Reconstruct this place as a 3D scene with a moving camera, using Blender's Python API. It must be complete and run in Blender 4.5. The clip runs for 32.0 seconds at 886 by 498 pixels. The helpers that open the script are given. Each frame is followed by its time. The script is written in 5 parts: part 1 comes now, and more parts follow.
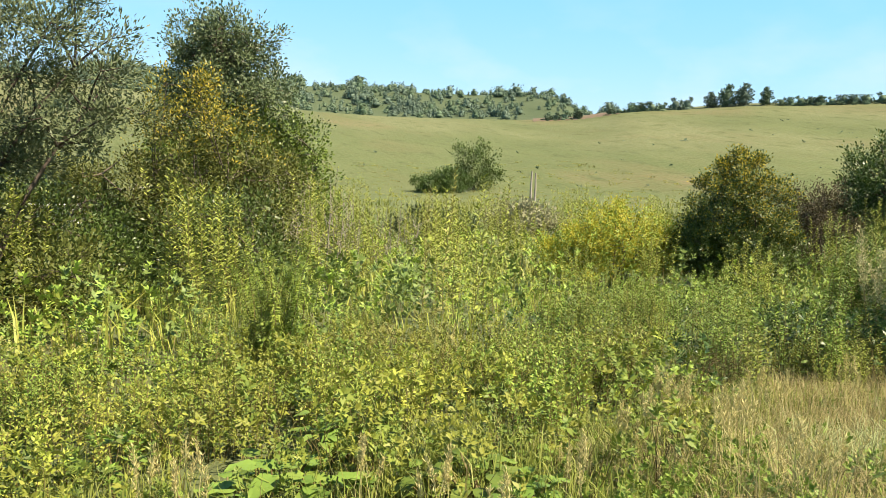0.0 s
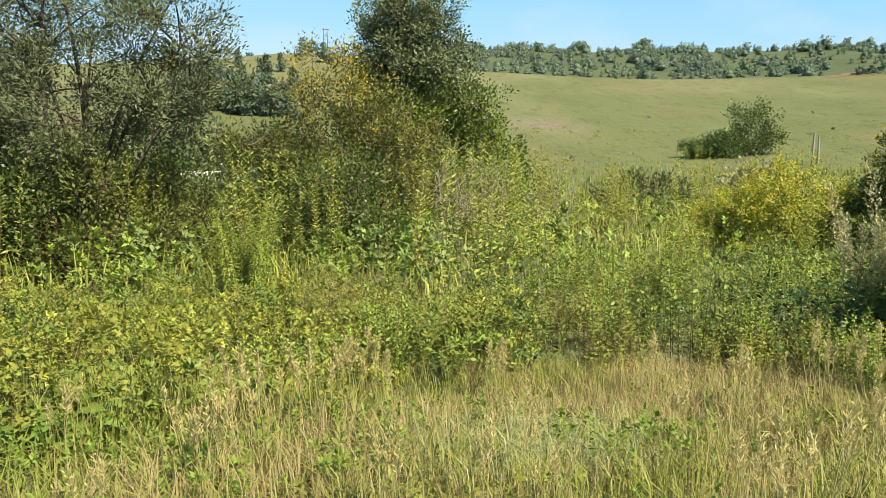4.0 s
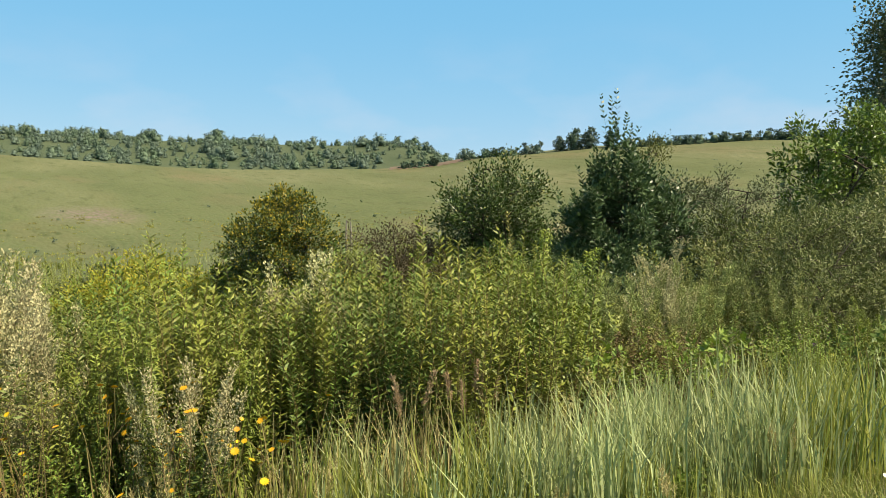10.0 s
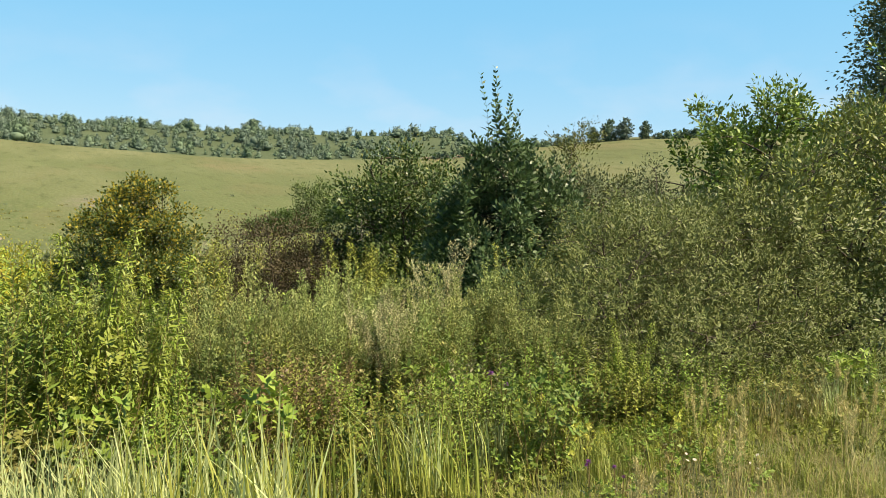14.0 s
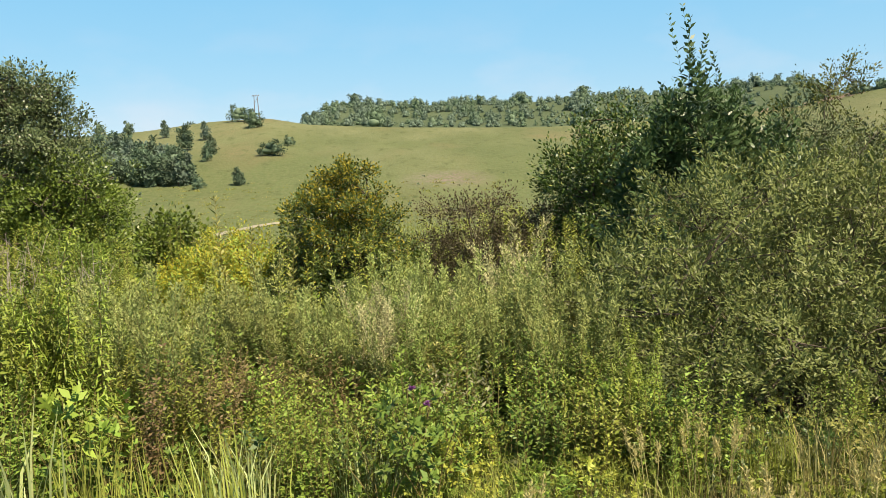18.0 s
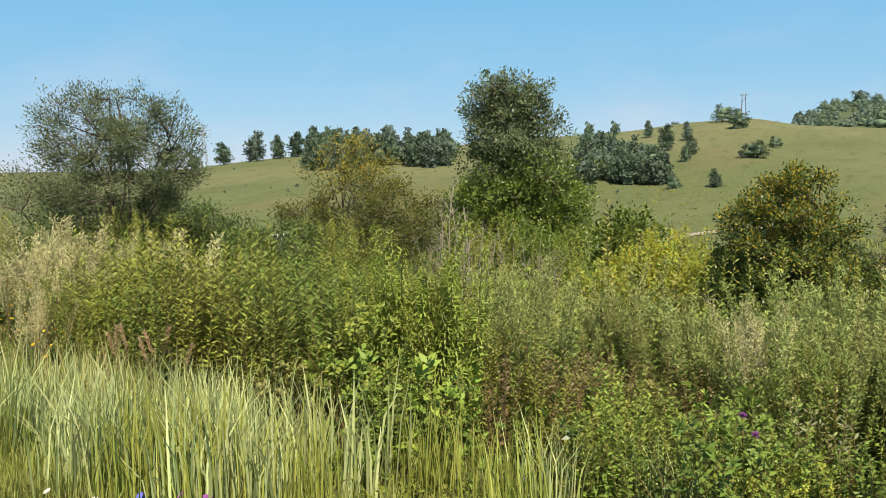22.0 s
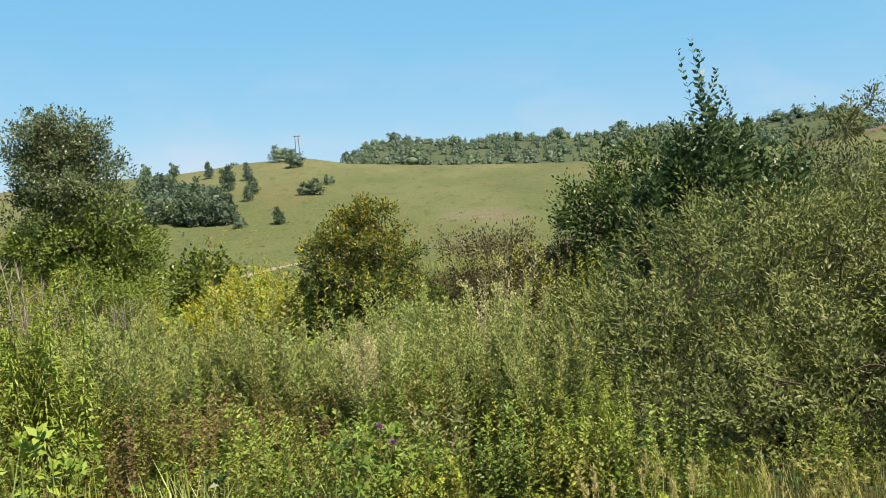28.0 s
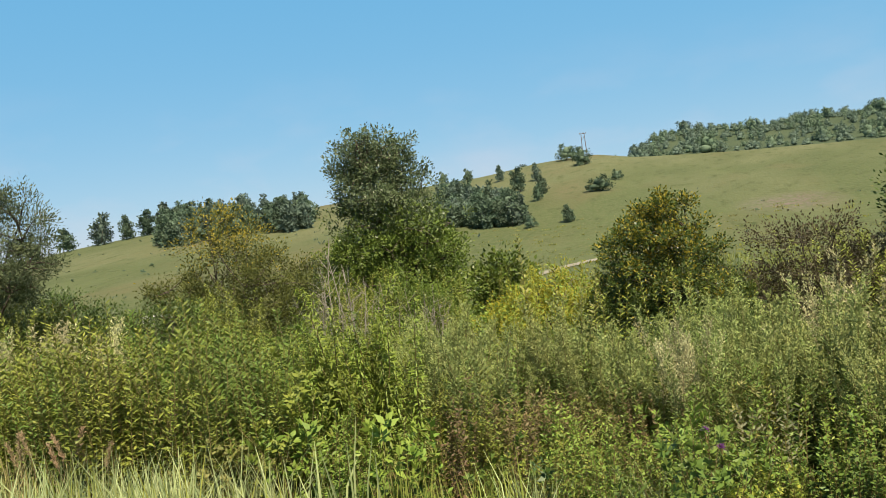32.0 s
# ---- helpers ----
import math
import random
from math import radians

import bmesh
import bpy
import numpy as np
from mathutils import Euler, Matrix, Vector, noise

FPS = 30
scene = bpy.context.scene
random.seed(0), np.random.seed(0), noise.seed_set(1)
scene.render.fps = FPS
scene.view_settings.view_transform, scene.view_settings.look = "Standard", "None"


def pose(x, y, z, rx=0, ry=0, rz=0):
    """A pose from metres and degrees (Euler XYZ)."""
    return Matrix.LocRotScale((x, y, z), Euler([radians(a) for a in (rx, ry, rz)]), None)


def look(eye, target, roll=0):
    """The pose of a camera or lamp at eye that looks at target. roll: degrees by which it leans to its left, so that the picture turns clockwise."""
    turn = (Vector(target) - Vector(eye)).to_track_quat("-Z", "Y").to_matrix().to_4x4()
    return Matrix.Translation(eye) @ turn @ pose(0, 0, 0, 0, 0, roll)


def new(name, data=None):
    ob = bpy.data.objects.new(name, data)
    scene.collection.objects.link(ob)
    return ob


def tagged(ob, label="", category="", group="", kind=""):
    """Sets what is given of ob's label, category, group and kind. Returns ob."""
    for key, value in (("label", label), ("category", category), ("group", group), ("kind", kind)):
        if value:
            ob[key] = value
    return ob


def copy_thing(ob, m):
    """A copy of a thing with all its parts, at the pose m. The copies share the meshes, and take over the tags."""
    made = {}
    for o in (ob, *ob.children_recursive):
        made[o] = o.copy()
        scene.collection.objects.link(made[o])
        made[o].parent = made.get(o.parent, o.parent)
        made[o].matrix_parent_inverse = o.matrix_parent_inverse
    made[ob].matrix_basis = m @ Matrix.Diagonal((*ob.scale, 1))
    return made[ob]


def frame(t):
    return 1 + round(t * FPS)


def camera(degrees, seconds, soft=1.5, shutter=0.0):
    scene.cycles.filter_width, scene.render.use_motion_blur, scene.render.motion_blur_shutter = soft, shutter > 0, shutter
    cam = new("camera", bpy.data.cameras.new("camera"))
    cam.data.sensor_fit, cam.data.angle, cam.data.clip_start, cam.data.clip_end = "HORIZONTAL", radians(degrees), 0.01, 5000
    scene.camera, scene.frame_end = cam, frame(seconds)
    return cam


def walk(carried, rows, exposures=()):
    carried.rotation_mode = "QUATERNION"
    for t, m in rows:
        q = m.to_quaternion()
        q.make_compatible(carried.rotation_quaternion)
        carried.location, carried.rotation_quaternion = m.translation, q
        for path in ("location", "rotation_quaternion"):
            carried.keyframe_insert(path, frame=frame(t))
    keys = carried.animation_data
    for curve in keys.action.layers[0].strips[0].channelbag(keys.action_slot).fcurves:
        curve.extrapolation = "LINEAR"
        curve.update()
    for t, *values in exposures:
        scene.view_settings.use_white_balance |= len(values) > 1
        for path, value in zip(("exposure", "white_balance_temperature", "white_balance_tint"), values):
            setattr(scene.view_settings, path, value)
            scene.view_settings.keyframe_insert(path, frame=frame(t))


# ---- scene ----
# camera and walk: seconds, x, y, z, yaw, pitch, roll
cam = camera(58.7, 32.0, soft=0.7)
PATH = [
    (0.0, -13.86, 0.49, 1.53, -20.87, -7.08, -1.96),
    (0.5, -13.41, 0.40, 1.51, -21.78, -5.53, -0.74),
    (1.0, -12.98, 0.42, 1.47, -20.54, -4.17, -3.33),
    (1.5, -12.52, 0.19, 1.47, -14.48, -4.28, -1.21),
    (2.0, -12.08, 0.25, 1.51, -17.53, -9.02, -1.65),
    (2.5, -11.59, 0.19, 1.52, -13.64, -9.34, -1.83),
    (4.5, -9.99, -0.06, 1.48, 1.10, -9.54, 0.43),
    (5.0, -9.57, -0.00, 1.49, 0.86, -8.27, 0.68),
    (5.5, -9.11, -0.10, 1.48, -2.08, -9.35, 0.52),
    (6.0, -8.73, -0.05, 1.47, -5.46, -10.26, -0.60),
    (6.5, -8.30, -0.02, 1.46, -0.59, -10.44, 1.40),
    (7.0, -7.85, 0.05, 1.49, -4.97, -9.96, 0.38),
    (7.5, -7.51, -0.01, 1.54, -11.51, -6.80, 0.19),
    (8.0, -7.12, -0.05, 1.53, -5.18, -5.71, -0.77),
    (8.5, -6.74, -0.07, 1.54, -8.70, -3.82, 0.20),
    (9.0, -6.33, -0.09, 1.54, -14.74, -4.84, 0.79),
    (9.5, -5.88, -0.12, 1.55, -22.12, -2.85, -0.27),
    (10.0, -5.46, -0.10, 1.53, -29.26, -3.39, 0.19),
    (10.5, -5.00, -0.11, 1.54, -30.39, -4.35, -0.91),
    (11.0, -4.56, -0.09, 1.52, -28.57, -3.02, 1.36),
    (11.5, -4.06, -0.06, 1.55, -24.98, -3.58, 3.41),
    (12.0, -3.58, -0.01, 1.56, -25.09, -6.41, 3.41),
    (12.5, -3.12, 0.02, 1.54, -31.51, -5.20, -1.69),
    (13.0, -2.69, -0.14, 1.51, -30.28, -5.33, -1.37),
    (13.5, -2.27, -0.14, 1.50, -27.87, -4.66, -0.58),
    (14.0, -1.82, -0.20, 1.55, -26.24, -4.04, -0.28),
    (14.5, -1.38, -0.18, 1.58, -18.02, -5.26, 1.61),
    (16.5, 0.00, 0.12, 1.56, -2.33, -4.00, 1.86),
    (17.0, 0.36, 0.08, 1.54, -1.35, -6.66, 2.23),
    (17.5, 0.70, 0.02, 1.54, -3.86, -5.60, 0.78),
    (18.0, 0.99, 0.05, 1.56, -2.15, -5.90, 3.45),
    (18.5, 1.27, 0.05, 1.57, 0.78, -7.22, 3.14),
    (19.0, 1.50, 0.08, 1.58, 4.10, -4.95, 2.05),
    (19.5, 1.72, 0.08, 1.55, 10.02, -4.86, 4.58),
    (20.0, 1.83, 0.08, 1.57, 14.34, -5.13, 4.36),
    (20.5, 1.78, 0.03, 1.60, 24.42, -3.49, 3.63),
    (21.0, 1.77, 0.06, 1.60, 29.18, -2.80, 2.33),
    (21.5, 1.73, 0.06, 1.58, 28.04, -3.93, 0.32),
    (22.0, 1.75, 0.07, 1.58, 31.68, -4.56, 0.98),
    (22.5, 1.77, 0.05, 1.58, 31.34, -4.27, 0.73),
    (23.0, 1.80, 0.03, 1.57, 30.65, -4.52, 1.12),
    (23.5, 1.78, 0.03, 1.56, 30.46, -5.75, 1.55),
    (24.0, 1.77, 0.02, 1.56, 29.70, -7.09, 1.93),
    (24.5, 1.76, 0.01, 1.57, 29.40, -7.32, 2.47),
    (25.0, 1.75, 0.01, 1.57, 29.27, -7.88, 2.83),
    (25.5, 1.64, 0.03, 1.56, 19.76, -7.29, -0.22),
    (26.0, 1.49, -0.01, 1.57, 11.11, -4.58, 3.93),
    (26.5, 1.45, 0.00, 1.58, 6.30, -4.91, 4.39),
    (28.5, 1.43, 0.00, 1.54, -0.65, -2.38, 4.60),
    (29.0, 1.44, 0.03, 1.56, -3.06, -1.78, 4.75),
    (29.5, 1.43, 0.02, 1.58, -5.52, -0.31, 4.84),
    (30.0, 1.41, 0.01, 1.58, -2.61, 0.42, 4.98),
    (30.5, 1.39, 0.02, 1.57, 1.82, 0.62, 4.31),
    (31.0, 1.37, -0.00, 1.57, 6.87, 0.48, 4.73),
    (31.5, 1.34, -0.01, 1.57, 11.07, -0.21, 5.15),
    (32.0, 1.29, -0.03, 1.57, 21.59, -1.21, 7.06),
]
walk(cam, [(t, pose(x, y, z, 90 + pitch, roll, yaw)) for t, x, y, z, yaw, pitch, roll in PATH],
     exposures=[(t, s, k, 12) for t, s, k in ((0.0, 1.42, 6950), (0.6, 1.12, 6800), (2.5, 1.18, 6900), (6.0, 1.22, 6800), (7.0, 1.36, 6700), (7.6, 1.15, 6700), (9.0, 0.9, 6850), (11.0, 1.05, 7050), (13.0, 1.15, 7180), (14.5, 1.13, 7180), (17.0, 1.05, 7150), (19.0, 1.13, 7150), (21.0, 0.82, 6700), (23.0, 0.9, 6700), (25.0, 1.0, 6850), (27.0, 0.98, 6850), (30.0, 0.84, 6850), (32.0, 0.75, 6700))])

# world, sun and exposure
SUN_AZ, SUN_EL = 138.0, 51.0   # degrees from straight ahead (y) towards the right, and above the horizon
world = bpy.data.worlds.new("sky")
scene.world = world
world.use_nodes = True
wn = world.node_tree
sky = wn.nodes.new("ShaderNodeTexSky")
sky.sky_type, sky.sun_disc = "NISHITA", False
sky.sun_elevation, sky.sun_rotation = radians(SUN_EL), radians(SUN_AZ)
sky.air_density, sky.dust_density, sky.ozone_density, sky.altitude = 1.0, 0.25, 1.2, 200
thin, air = (wn.nodes.new("ShaderNodeMix") for _ in range(2))   # a clear, evenly azure summer sky
for mix, mode, colour in ((thin, "MULTIPLY", (0.55, 0.36, 0.16, 1)), (air, "ADD", (0.6, 3.6, 6.9, 1))):
    mix.data_type, mix.blend_type, mix.clamp_factor = "RGBA", mode, False
    mix.inputs[0].default_value, mix.inputs[7].default_value = 1.0, colour
wn.links.new(sky.outputs[0], thin.inputs[6])
wn.links.new(thin.outputs[2], air.inputs[6])
height, deepen = wn.nodes.new("ShaderNodeSeparateXYZ"), wn.nodes.new("ShaderNodeMapRange")   # deeper towards the zenith
wn.links.new(wn.nodes.new("ShaderNodeTexCoord").outputs["Generated"], height.inputs[0])
deepen.interpolation_type = "SMOOTHSTEP"
deepen.inputs[1].default_value, deepen.inputs[2].default_value, deepen.inputs[3].default_value, deepen.inputs[4].default_value = 0.3, 0.8, 1.0, 0.18
wn.links.new(height.outputs[2], deepen.inputs[0])
wn.links.new(deepen.outputs[0], air.inputs[0])
# thin bright haze and scraps of cloud low over the hills
coord, puff, rise = wn.nodes.new("ShaderNodeTexCoord"), wn.nodes.new("ShaderNodeTexNoise"), wn.nodes.new("ShaderNodeSeparateXYZ")
squash, lowness, scraps, share, haze = wn.nodes.new("ShaderNodeMapping"), wn.nodes.new("ShaderNodeMapRange"), wn.nodes.new("ShaderNodeMapRange"), wn.nodes.new("ShaderNodeMath"), wn.nodes.new("ShaderNodeMix")
squash.inputs["Scale"].default_value = (1, 1, 2.2)
wn.links.new(coord.outputs["Generated"], squash.inputs["Vector"])
wn.links.new(squash.outputs[0], puff.inputs["Vector"])
wn.links.new(coord.outputs["Generated"], rise.inputs[0])
puff.inputs["Scale"].default_value, puff.inputs["Detail"].default_value = 6.0, 6.0
lowness.inputs[1].default_value, lowness.inputs[2].default_value, lowness.inputs[3].default_value, lowness.inputs[4].default_value = 0.02, 0.22, 0.45, 0.0
wn.links.new(rise.outputs[2], lowness.inputs[0])
scraps.inputs[1].default_value, scraps.inputs[2].default_value, scraps.inputs[3].default_value = 0.48, 0.74, 0.08
wn.links.new(puff.outputs[0], scraps.inputs[0])
share.operation = "MULTIPLY"
wn.links.new(lowness.outputs[0], share.inputs[0])
wn.links.new(scraps.outputs[0], share.inputs[1])
haze.data_type = "RGBA"
haze.inputs[7].default_value = (7.2, 7.0, 7.8, 1)
wn.links.new(share.outputs[0], haze.inputs[0])
wn.links.new(air.outputs[2], haze.inputs[6])
wn.links.new(haze.outputs[2], wn.nodes["Background"].inputs[0])
wn.nodes["Background"].inputs[1].default_value = 0.06
sun_data = bpy.data.lights.new("sun", "SUN")
sun_data.energy, sun_data.angle, sun_data.color = 5.0, radians(0.55), (1.0, 0.90, 0.72)
sun = new("sun", sun_data)
sx, sy, sz = (math.sin(radians(SUN_AZ)) * math.cos(radians(SUN_EL)), math.cos(radians(SUN_AZ)) * math.cos(radians(SUN_EL)), math.sin(radians(SUN_EL)))
sun.matrix_world = look((sx * 60, sy * 60, sz * 60), (0, 0, 0))


# materials
def nodes_of(name):
    m = bpy.data.materials.new(name)
    m.use_nodes = True
    t = m.node_tree
    return m, t, t.nodes["Principled BSDF"], t.nodes["Material Output"]


def ramp(t, fac, colours):
    r = t.nodes.new("ShaderNodeValToRGB")
    els = r.color_ramp.elements
    while len(els) < len(colours):
        els.new(0.5)
    for i, c in enumerate(colours):
        els[i].position, els[i].color = i / max(1, len(colours) - 1), (*c, 1)
    t.links.new(fac, r.inputs[0])
    return r.outputs[0]


def foliage(name, colours, through_light=0.3, rough=0.55, gloss=0.3, spread=True, vary=0.28):
    """Leaves: colour varies from leaf to leaf and from plant to plant."""
    m, t, p, out = nodes_of(name)
    geo, info = t.nodes.new("ShaderNodeNewGeometry"), t.nodes.new("ShaderNodeObjectInfo")
    if spread:
        mean = [sum(c[i] for c in colours) / len(colours) for i in range(3)]
        colours = [tuple(m + (v - m) * 0.4 for v, m in zip(c, mean)) for c in colours]
    col = ramp(t, geo.outputs["Random Per Island"], colours)
    hsv = t.nodes.new("ShaderNodeHueSaturation")
    mp = t.nodes.new("ShaderNodeMapRange")
    mp.inputs[3].default_value, mp.inputs[4].default_value = 1 - vary, 1 + vary
    t.links.new(info.outputs["Random"], mp.inputs[0])
    t.links.new(mp.outputs[0], hsv.inputs["Value"])
    t.links.new(col, hsv.inputs["Color"])
    turn, shift = t.nodes.new("ShaderNodeMath"), t.nodes.new("ShaderNodeMapRange")   # some plants yellower, some greener
    turn.operation = "FRACT"
    far = t.nodes.new("ShaderNodeMath")
    far.operation, far.inputs[1].default_value = "MULTIPLY", 17.3
    t.links.new(info.outputs["Random"], far.inputs[0])
    t.links.new(far.outputs[0], turn.inputs[0])
    shift.inputs[3].default_value, shift.inputs[4].default_value = 0.484, 0.512
    t.links.new(turn.outputs[0], shift.inputs[0])
    t.links.new(shift.outputs[0], hsv.inputs["Hue"])
    p.inputs["Roughness"].default_value = rough
    p.inputs["Specular IOR Level"].default_value = gloss
    tr, mix = t.nodes.new("ShaderNodeBsdfTranslucent"), t.nodes.new("ShaderNodeMixShader")
    t.links.new(hsv.outputs[0], p.inputs["Base Color"])
    t.links.new(hsv.outputs[0], tr.inputs[0])
    mix.inputs[0].default_value = through_light
    t.links.new(p.outputs[0], mix.inputs[1])
    t.links.new(tr.outputs[0], mix.inputs[2])
    t.links.new(mix.outputs[0], out.inputs[0])
    return m


def rough_mat(name, colours, scale, rough=0.85, bump=0.3, metal=0.0):
    """Bark, stone, metal and wood: two scales of noise and a bump."""
    m, t, p, out = nodes_of(name)
    co = t.nodes.new("ShaderNodeTexCoord")
    n1, n2, mx = t.nodes.new("ShaderNodeTexNoise"), t.nodes.new("ShaderNodeTexNoise"), t.nodes.new("ShaderNodeMath")
    n1.inputs["Scale"].default_value, n2.inputs["Scale"].default_value = scale, scale * 7
    n1.inputs["Detail"].default_value = n2.inputs["Detail"].default_value = 5
    for n in (n1, n2):
        t.links.new(co.outputs["Object"], n.inputs["Vector"])
    mx.operation = "ADD"
    t.links.new(n1.outputs[0], mx.inputs[0])
    t.links.new(n2.outputs[0], mx.inputs[1])
    mr = t.nodes.new("ShaderNodeMapRange")
    mr.inputs[1].default_value, mr.inputs[2].default_value = 0.7, 1.3
    t.links.new(mx.outputs[0], mr.inputs[0])
    t.links.new(ramp(t, mr.outputs[0], colours), p.inputs["Base Color"])
    p.inputs["Roughness"].default_value, p.inputs["Metallic"].default_value = rough, metal
    b = t.nodes.new("ShaderNodeBump")
    b.inputs["Strength"].default_value = bump
    b.inputs["Distance"].default_value = 0.02
    t.links.new(n2.outputs[0], b.inputs["Height"])
    t.links.new(b.outputs[0], p.inputs["Normal"])
    return m


GRASS_GREEN = foliage("grass_green", [(0.17, 0.215, 0.035), (0.245, 0.28, 0.055), (0.34, 0.335, 0.085)], 0.3)
GRASS_PALE = foliage("grass_pale", [(0.245, 0.31, 0.112), (0.356, 0.42, 0.18), (0.475, 0.515, 0.27)], 0.3)
GRASS_DRY = foliage("grass_dry", [(0.29, 0.277, 0.09), (0.39, 0.36, 0.14), (0.49, 0.44, 0.215), (0.31, 0.25, 0.12)], 0.3)
WEED_GREEN = foliage("weed_green", [(0.128, 0.165, 0.024), (0.18, 0.217, 0.034), (0.25, 0.27, 0.05)], 0.12)
WEED_LIME = foliage("weed_lime", [(0.122, 0.2, 0.028), (0.17, 0.255, 0.04), (0.228, 0.305, 0.055)], 0.16)
WEED_OLIVE = foliage("weed_olive", [(0.155, 0.165, 0.04), (0.21, 0.214, 0.056), (0.285, 0.274, 0.086)], 0.1)
VERGE_GREEN = foliage("verge_green", [(0.2, 0.248, 0.034), (0.27, 0.312, 0.048), (0.345, 0.365, 0.07)], 0.22)
# very dark green: thistle leaves, and undergrowth coloured to read as shade
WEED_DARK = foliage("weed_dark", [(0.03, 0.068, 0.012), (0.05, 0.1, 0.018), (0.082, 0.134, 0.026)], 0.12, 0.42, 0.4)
WEED_DEEP = foliage("weed_deep_green", [(0.072, 0.122, 0.02), (0.106, 0.166, 0.028), (0.156, 0.212, 0.04)], 0.1)
WEED_RUST = foliage("weed_rust", [(0.15, 0.095, 0.05), (0.2, 0.135, 0.075), (0.13, 0.125, 0.04)], 0.2)
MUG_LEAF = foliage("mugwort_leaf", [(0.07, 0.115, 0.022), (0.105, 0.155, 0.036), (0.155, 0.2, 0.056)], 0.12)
MUG_BUD_GREEN = foliage("green_mugwort_bud", [(0.178, 0.225, 0.06), (0.24, 0.285, 0.09), (0.315, 0.345, 0.125)], 0.18)
SILVER_LEAF = foliage("silvery_leaf", [(0.208, 0.217, 0.119), (0.272, 0.27, 0.161)], 0.3)
RUBBLE_SOIL = rough_mat("rubble_soil", [(0.074, 0.057, 0.038), (0.127, 0.099, 0.07), (0.201, 0.168, 0.13)], 5, 0.95, 0.8)
MUG_BUD = foliage("mugwort_bud", [(0.32, 0.31, 0.145), (0.41, 0.39, 0.2), (0.49, 0.465, 0.26)], 0.22)
HEMP_LEAF = foliage("hemp_leaf", [(0.128, 0.185, 0.022), (0.172, 0.232, 0.032), (0.228, 0.28, 0.05)], 0.2)
BURDOCK_LEAF = foliage("burdock_leaf", [(0.09, 0.165, 0.026), (0.14, 0.225, 0.04), (0.215, 0.285, 0.06)], 0.25, 0.6)
WILLOW_LEAF = foliage("willow_leaf", [(0.086, 0.112, 0.028), (0.134, 0.162, 0.046), (0.208, 0.228, 0.08)], 0.14, 0.5, 0.25, vary=0.08)
GREY_WILLOW_LEAF = foliage("grey_willow_leaf", [(0.056, 0.082, 0.034), (0.086, 0.114, 0.05), (0.134, 0.16, 0.082)], 0.18, 0.5, 0.25, vary=0.08)
ALDER_LEAF = foliage("alder_leaf", [(0.03, 0.066, 0.026), (0.052, 0.098, 0.036), (0.09, 0.14, 0.05)], 0.2, 0.42, 0.35, vary=0.08)
TREE_LEAF = foliage("tree_leaf", [(0.056, 0.104, 0.015), (0.09, 0.15, 0.022), (0.146, 0.204, 0.034)], 0.2, 0.42, 0.4, vary=0.08)
POPLAR_LEAF = foliage("poplar_leaf", [(0.056, 0.092, 0.036), (0.09, 0.128, 0.053), (0.148, 0.178, 0.086)], 0.22, 0.42, 0.4, vary=0.08)
DARK_LEAF = foliage("dark_shrub_leaf", [(0.034, 0.064, 0.012), (0.055, 0.094, 0.017), (0.092, 0.134, 0.028)], 0.16, 0.42, 0.4, vary=0.08)
BROWN_LEAF = foliage("browning_leaf", [(0.078, 0.095, 0.02), (0.108, 0.125, 0.027), (0.085, 0.115, 0.02), (0.14, 0.135, 0.036)], 0.25, vary=0.08)
PURPLE_LEAF = foliage("purplish_leaf", [(0.06, 0.051, 0.027), (0.091, 0.07, 0.041), (0.072, 0.076, 0.024)], 0.25, vary=0.08)
# yellow leaves of the low shrub; on two others also painted sunlight
YELLOW_SUNLIT_LEAF = foliage("yellowed_sunlit_leaf", [(0.334, 0.292, 0.032), (0.441, 0.375, 0.045), (0.289, 0.285, 0.038)], 0.42, vary=0.08)
# far leaves: haze is painted in as a paler, bluer green
HAZED_LEAF = foliage("hazed_distant_leaf", [(0.07, 0.11, 0.068), (0.088, 0.132, 0.084), (0.11, 0.156, 0.104)], 0.1, 0.9, 0.1, False)
HAZED_LEAF_GREY = foliage("hazed_distant_grey_leaf", [(0.08, 0.115, 0.086), (0.097, 0.135, 0.104), (0.118, 0.158, 0.124)], 0.1, 0.9, 0.1, False)
STEM_GREEN = foliage("green_stem", [(0.094, 0.102, 0.027), (0.147, 0.132, 0.043), (0.188, 0.132, 0.054)], 0.0, 0.6)
STEM_STRAW = foliage("straw_stem", [(0.25, 0.24, 0.10), (0.33, 0.30, 0.14)], 0.0, 0.7)
STEM_DRY = foliage("dry_stem", [(0.214, 0.162, 0.081), (0.302, 0.228, 0.13), (0.147, 0.09, 0.049)], 0.0, 0.7)
PLUME_PINK = foliage("reed_plume", [(0.371, 0.274, 0.161), (0.445, 0.337, 0.206), (0.31, 0.218, 0.127)], 0.3)
PETAL_YELLOW = foliage("yellow_petal", [(0.6, 0.338, 0.014), (0.68, 0.435, 0.021), (0.64, 0.375, 0.014)], 0.2)
PETAL_PURPLE = foliage("purple_petal", [(0.208, 0.06, 0.231), (0.288, 0.105, 0.315), (0.16, 0.045, 0.196)], 0.2)
PETAL_BLUE = foliage("blue_petal", [(0.05, 0.08, 0.42), (0.07, 0.10, 0.52)], 0.2)
PETAL_WHITE = foliage("white_petal", [(0.56, 0.525, 0.434), (0.624, 0.585, 0.504)], 0.2)
BARK = rough_mat("bark_grey", [(0.04, 0.03, 0.022), (0.08, 0.06, 0.043), (0.127, 0.102, 0.076)], 6)
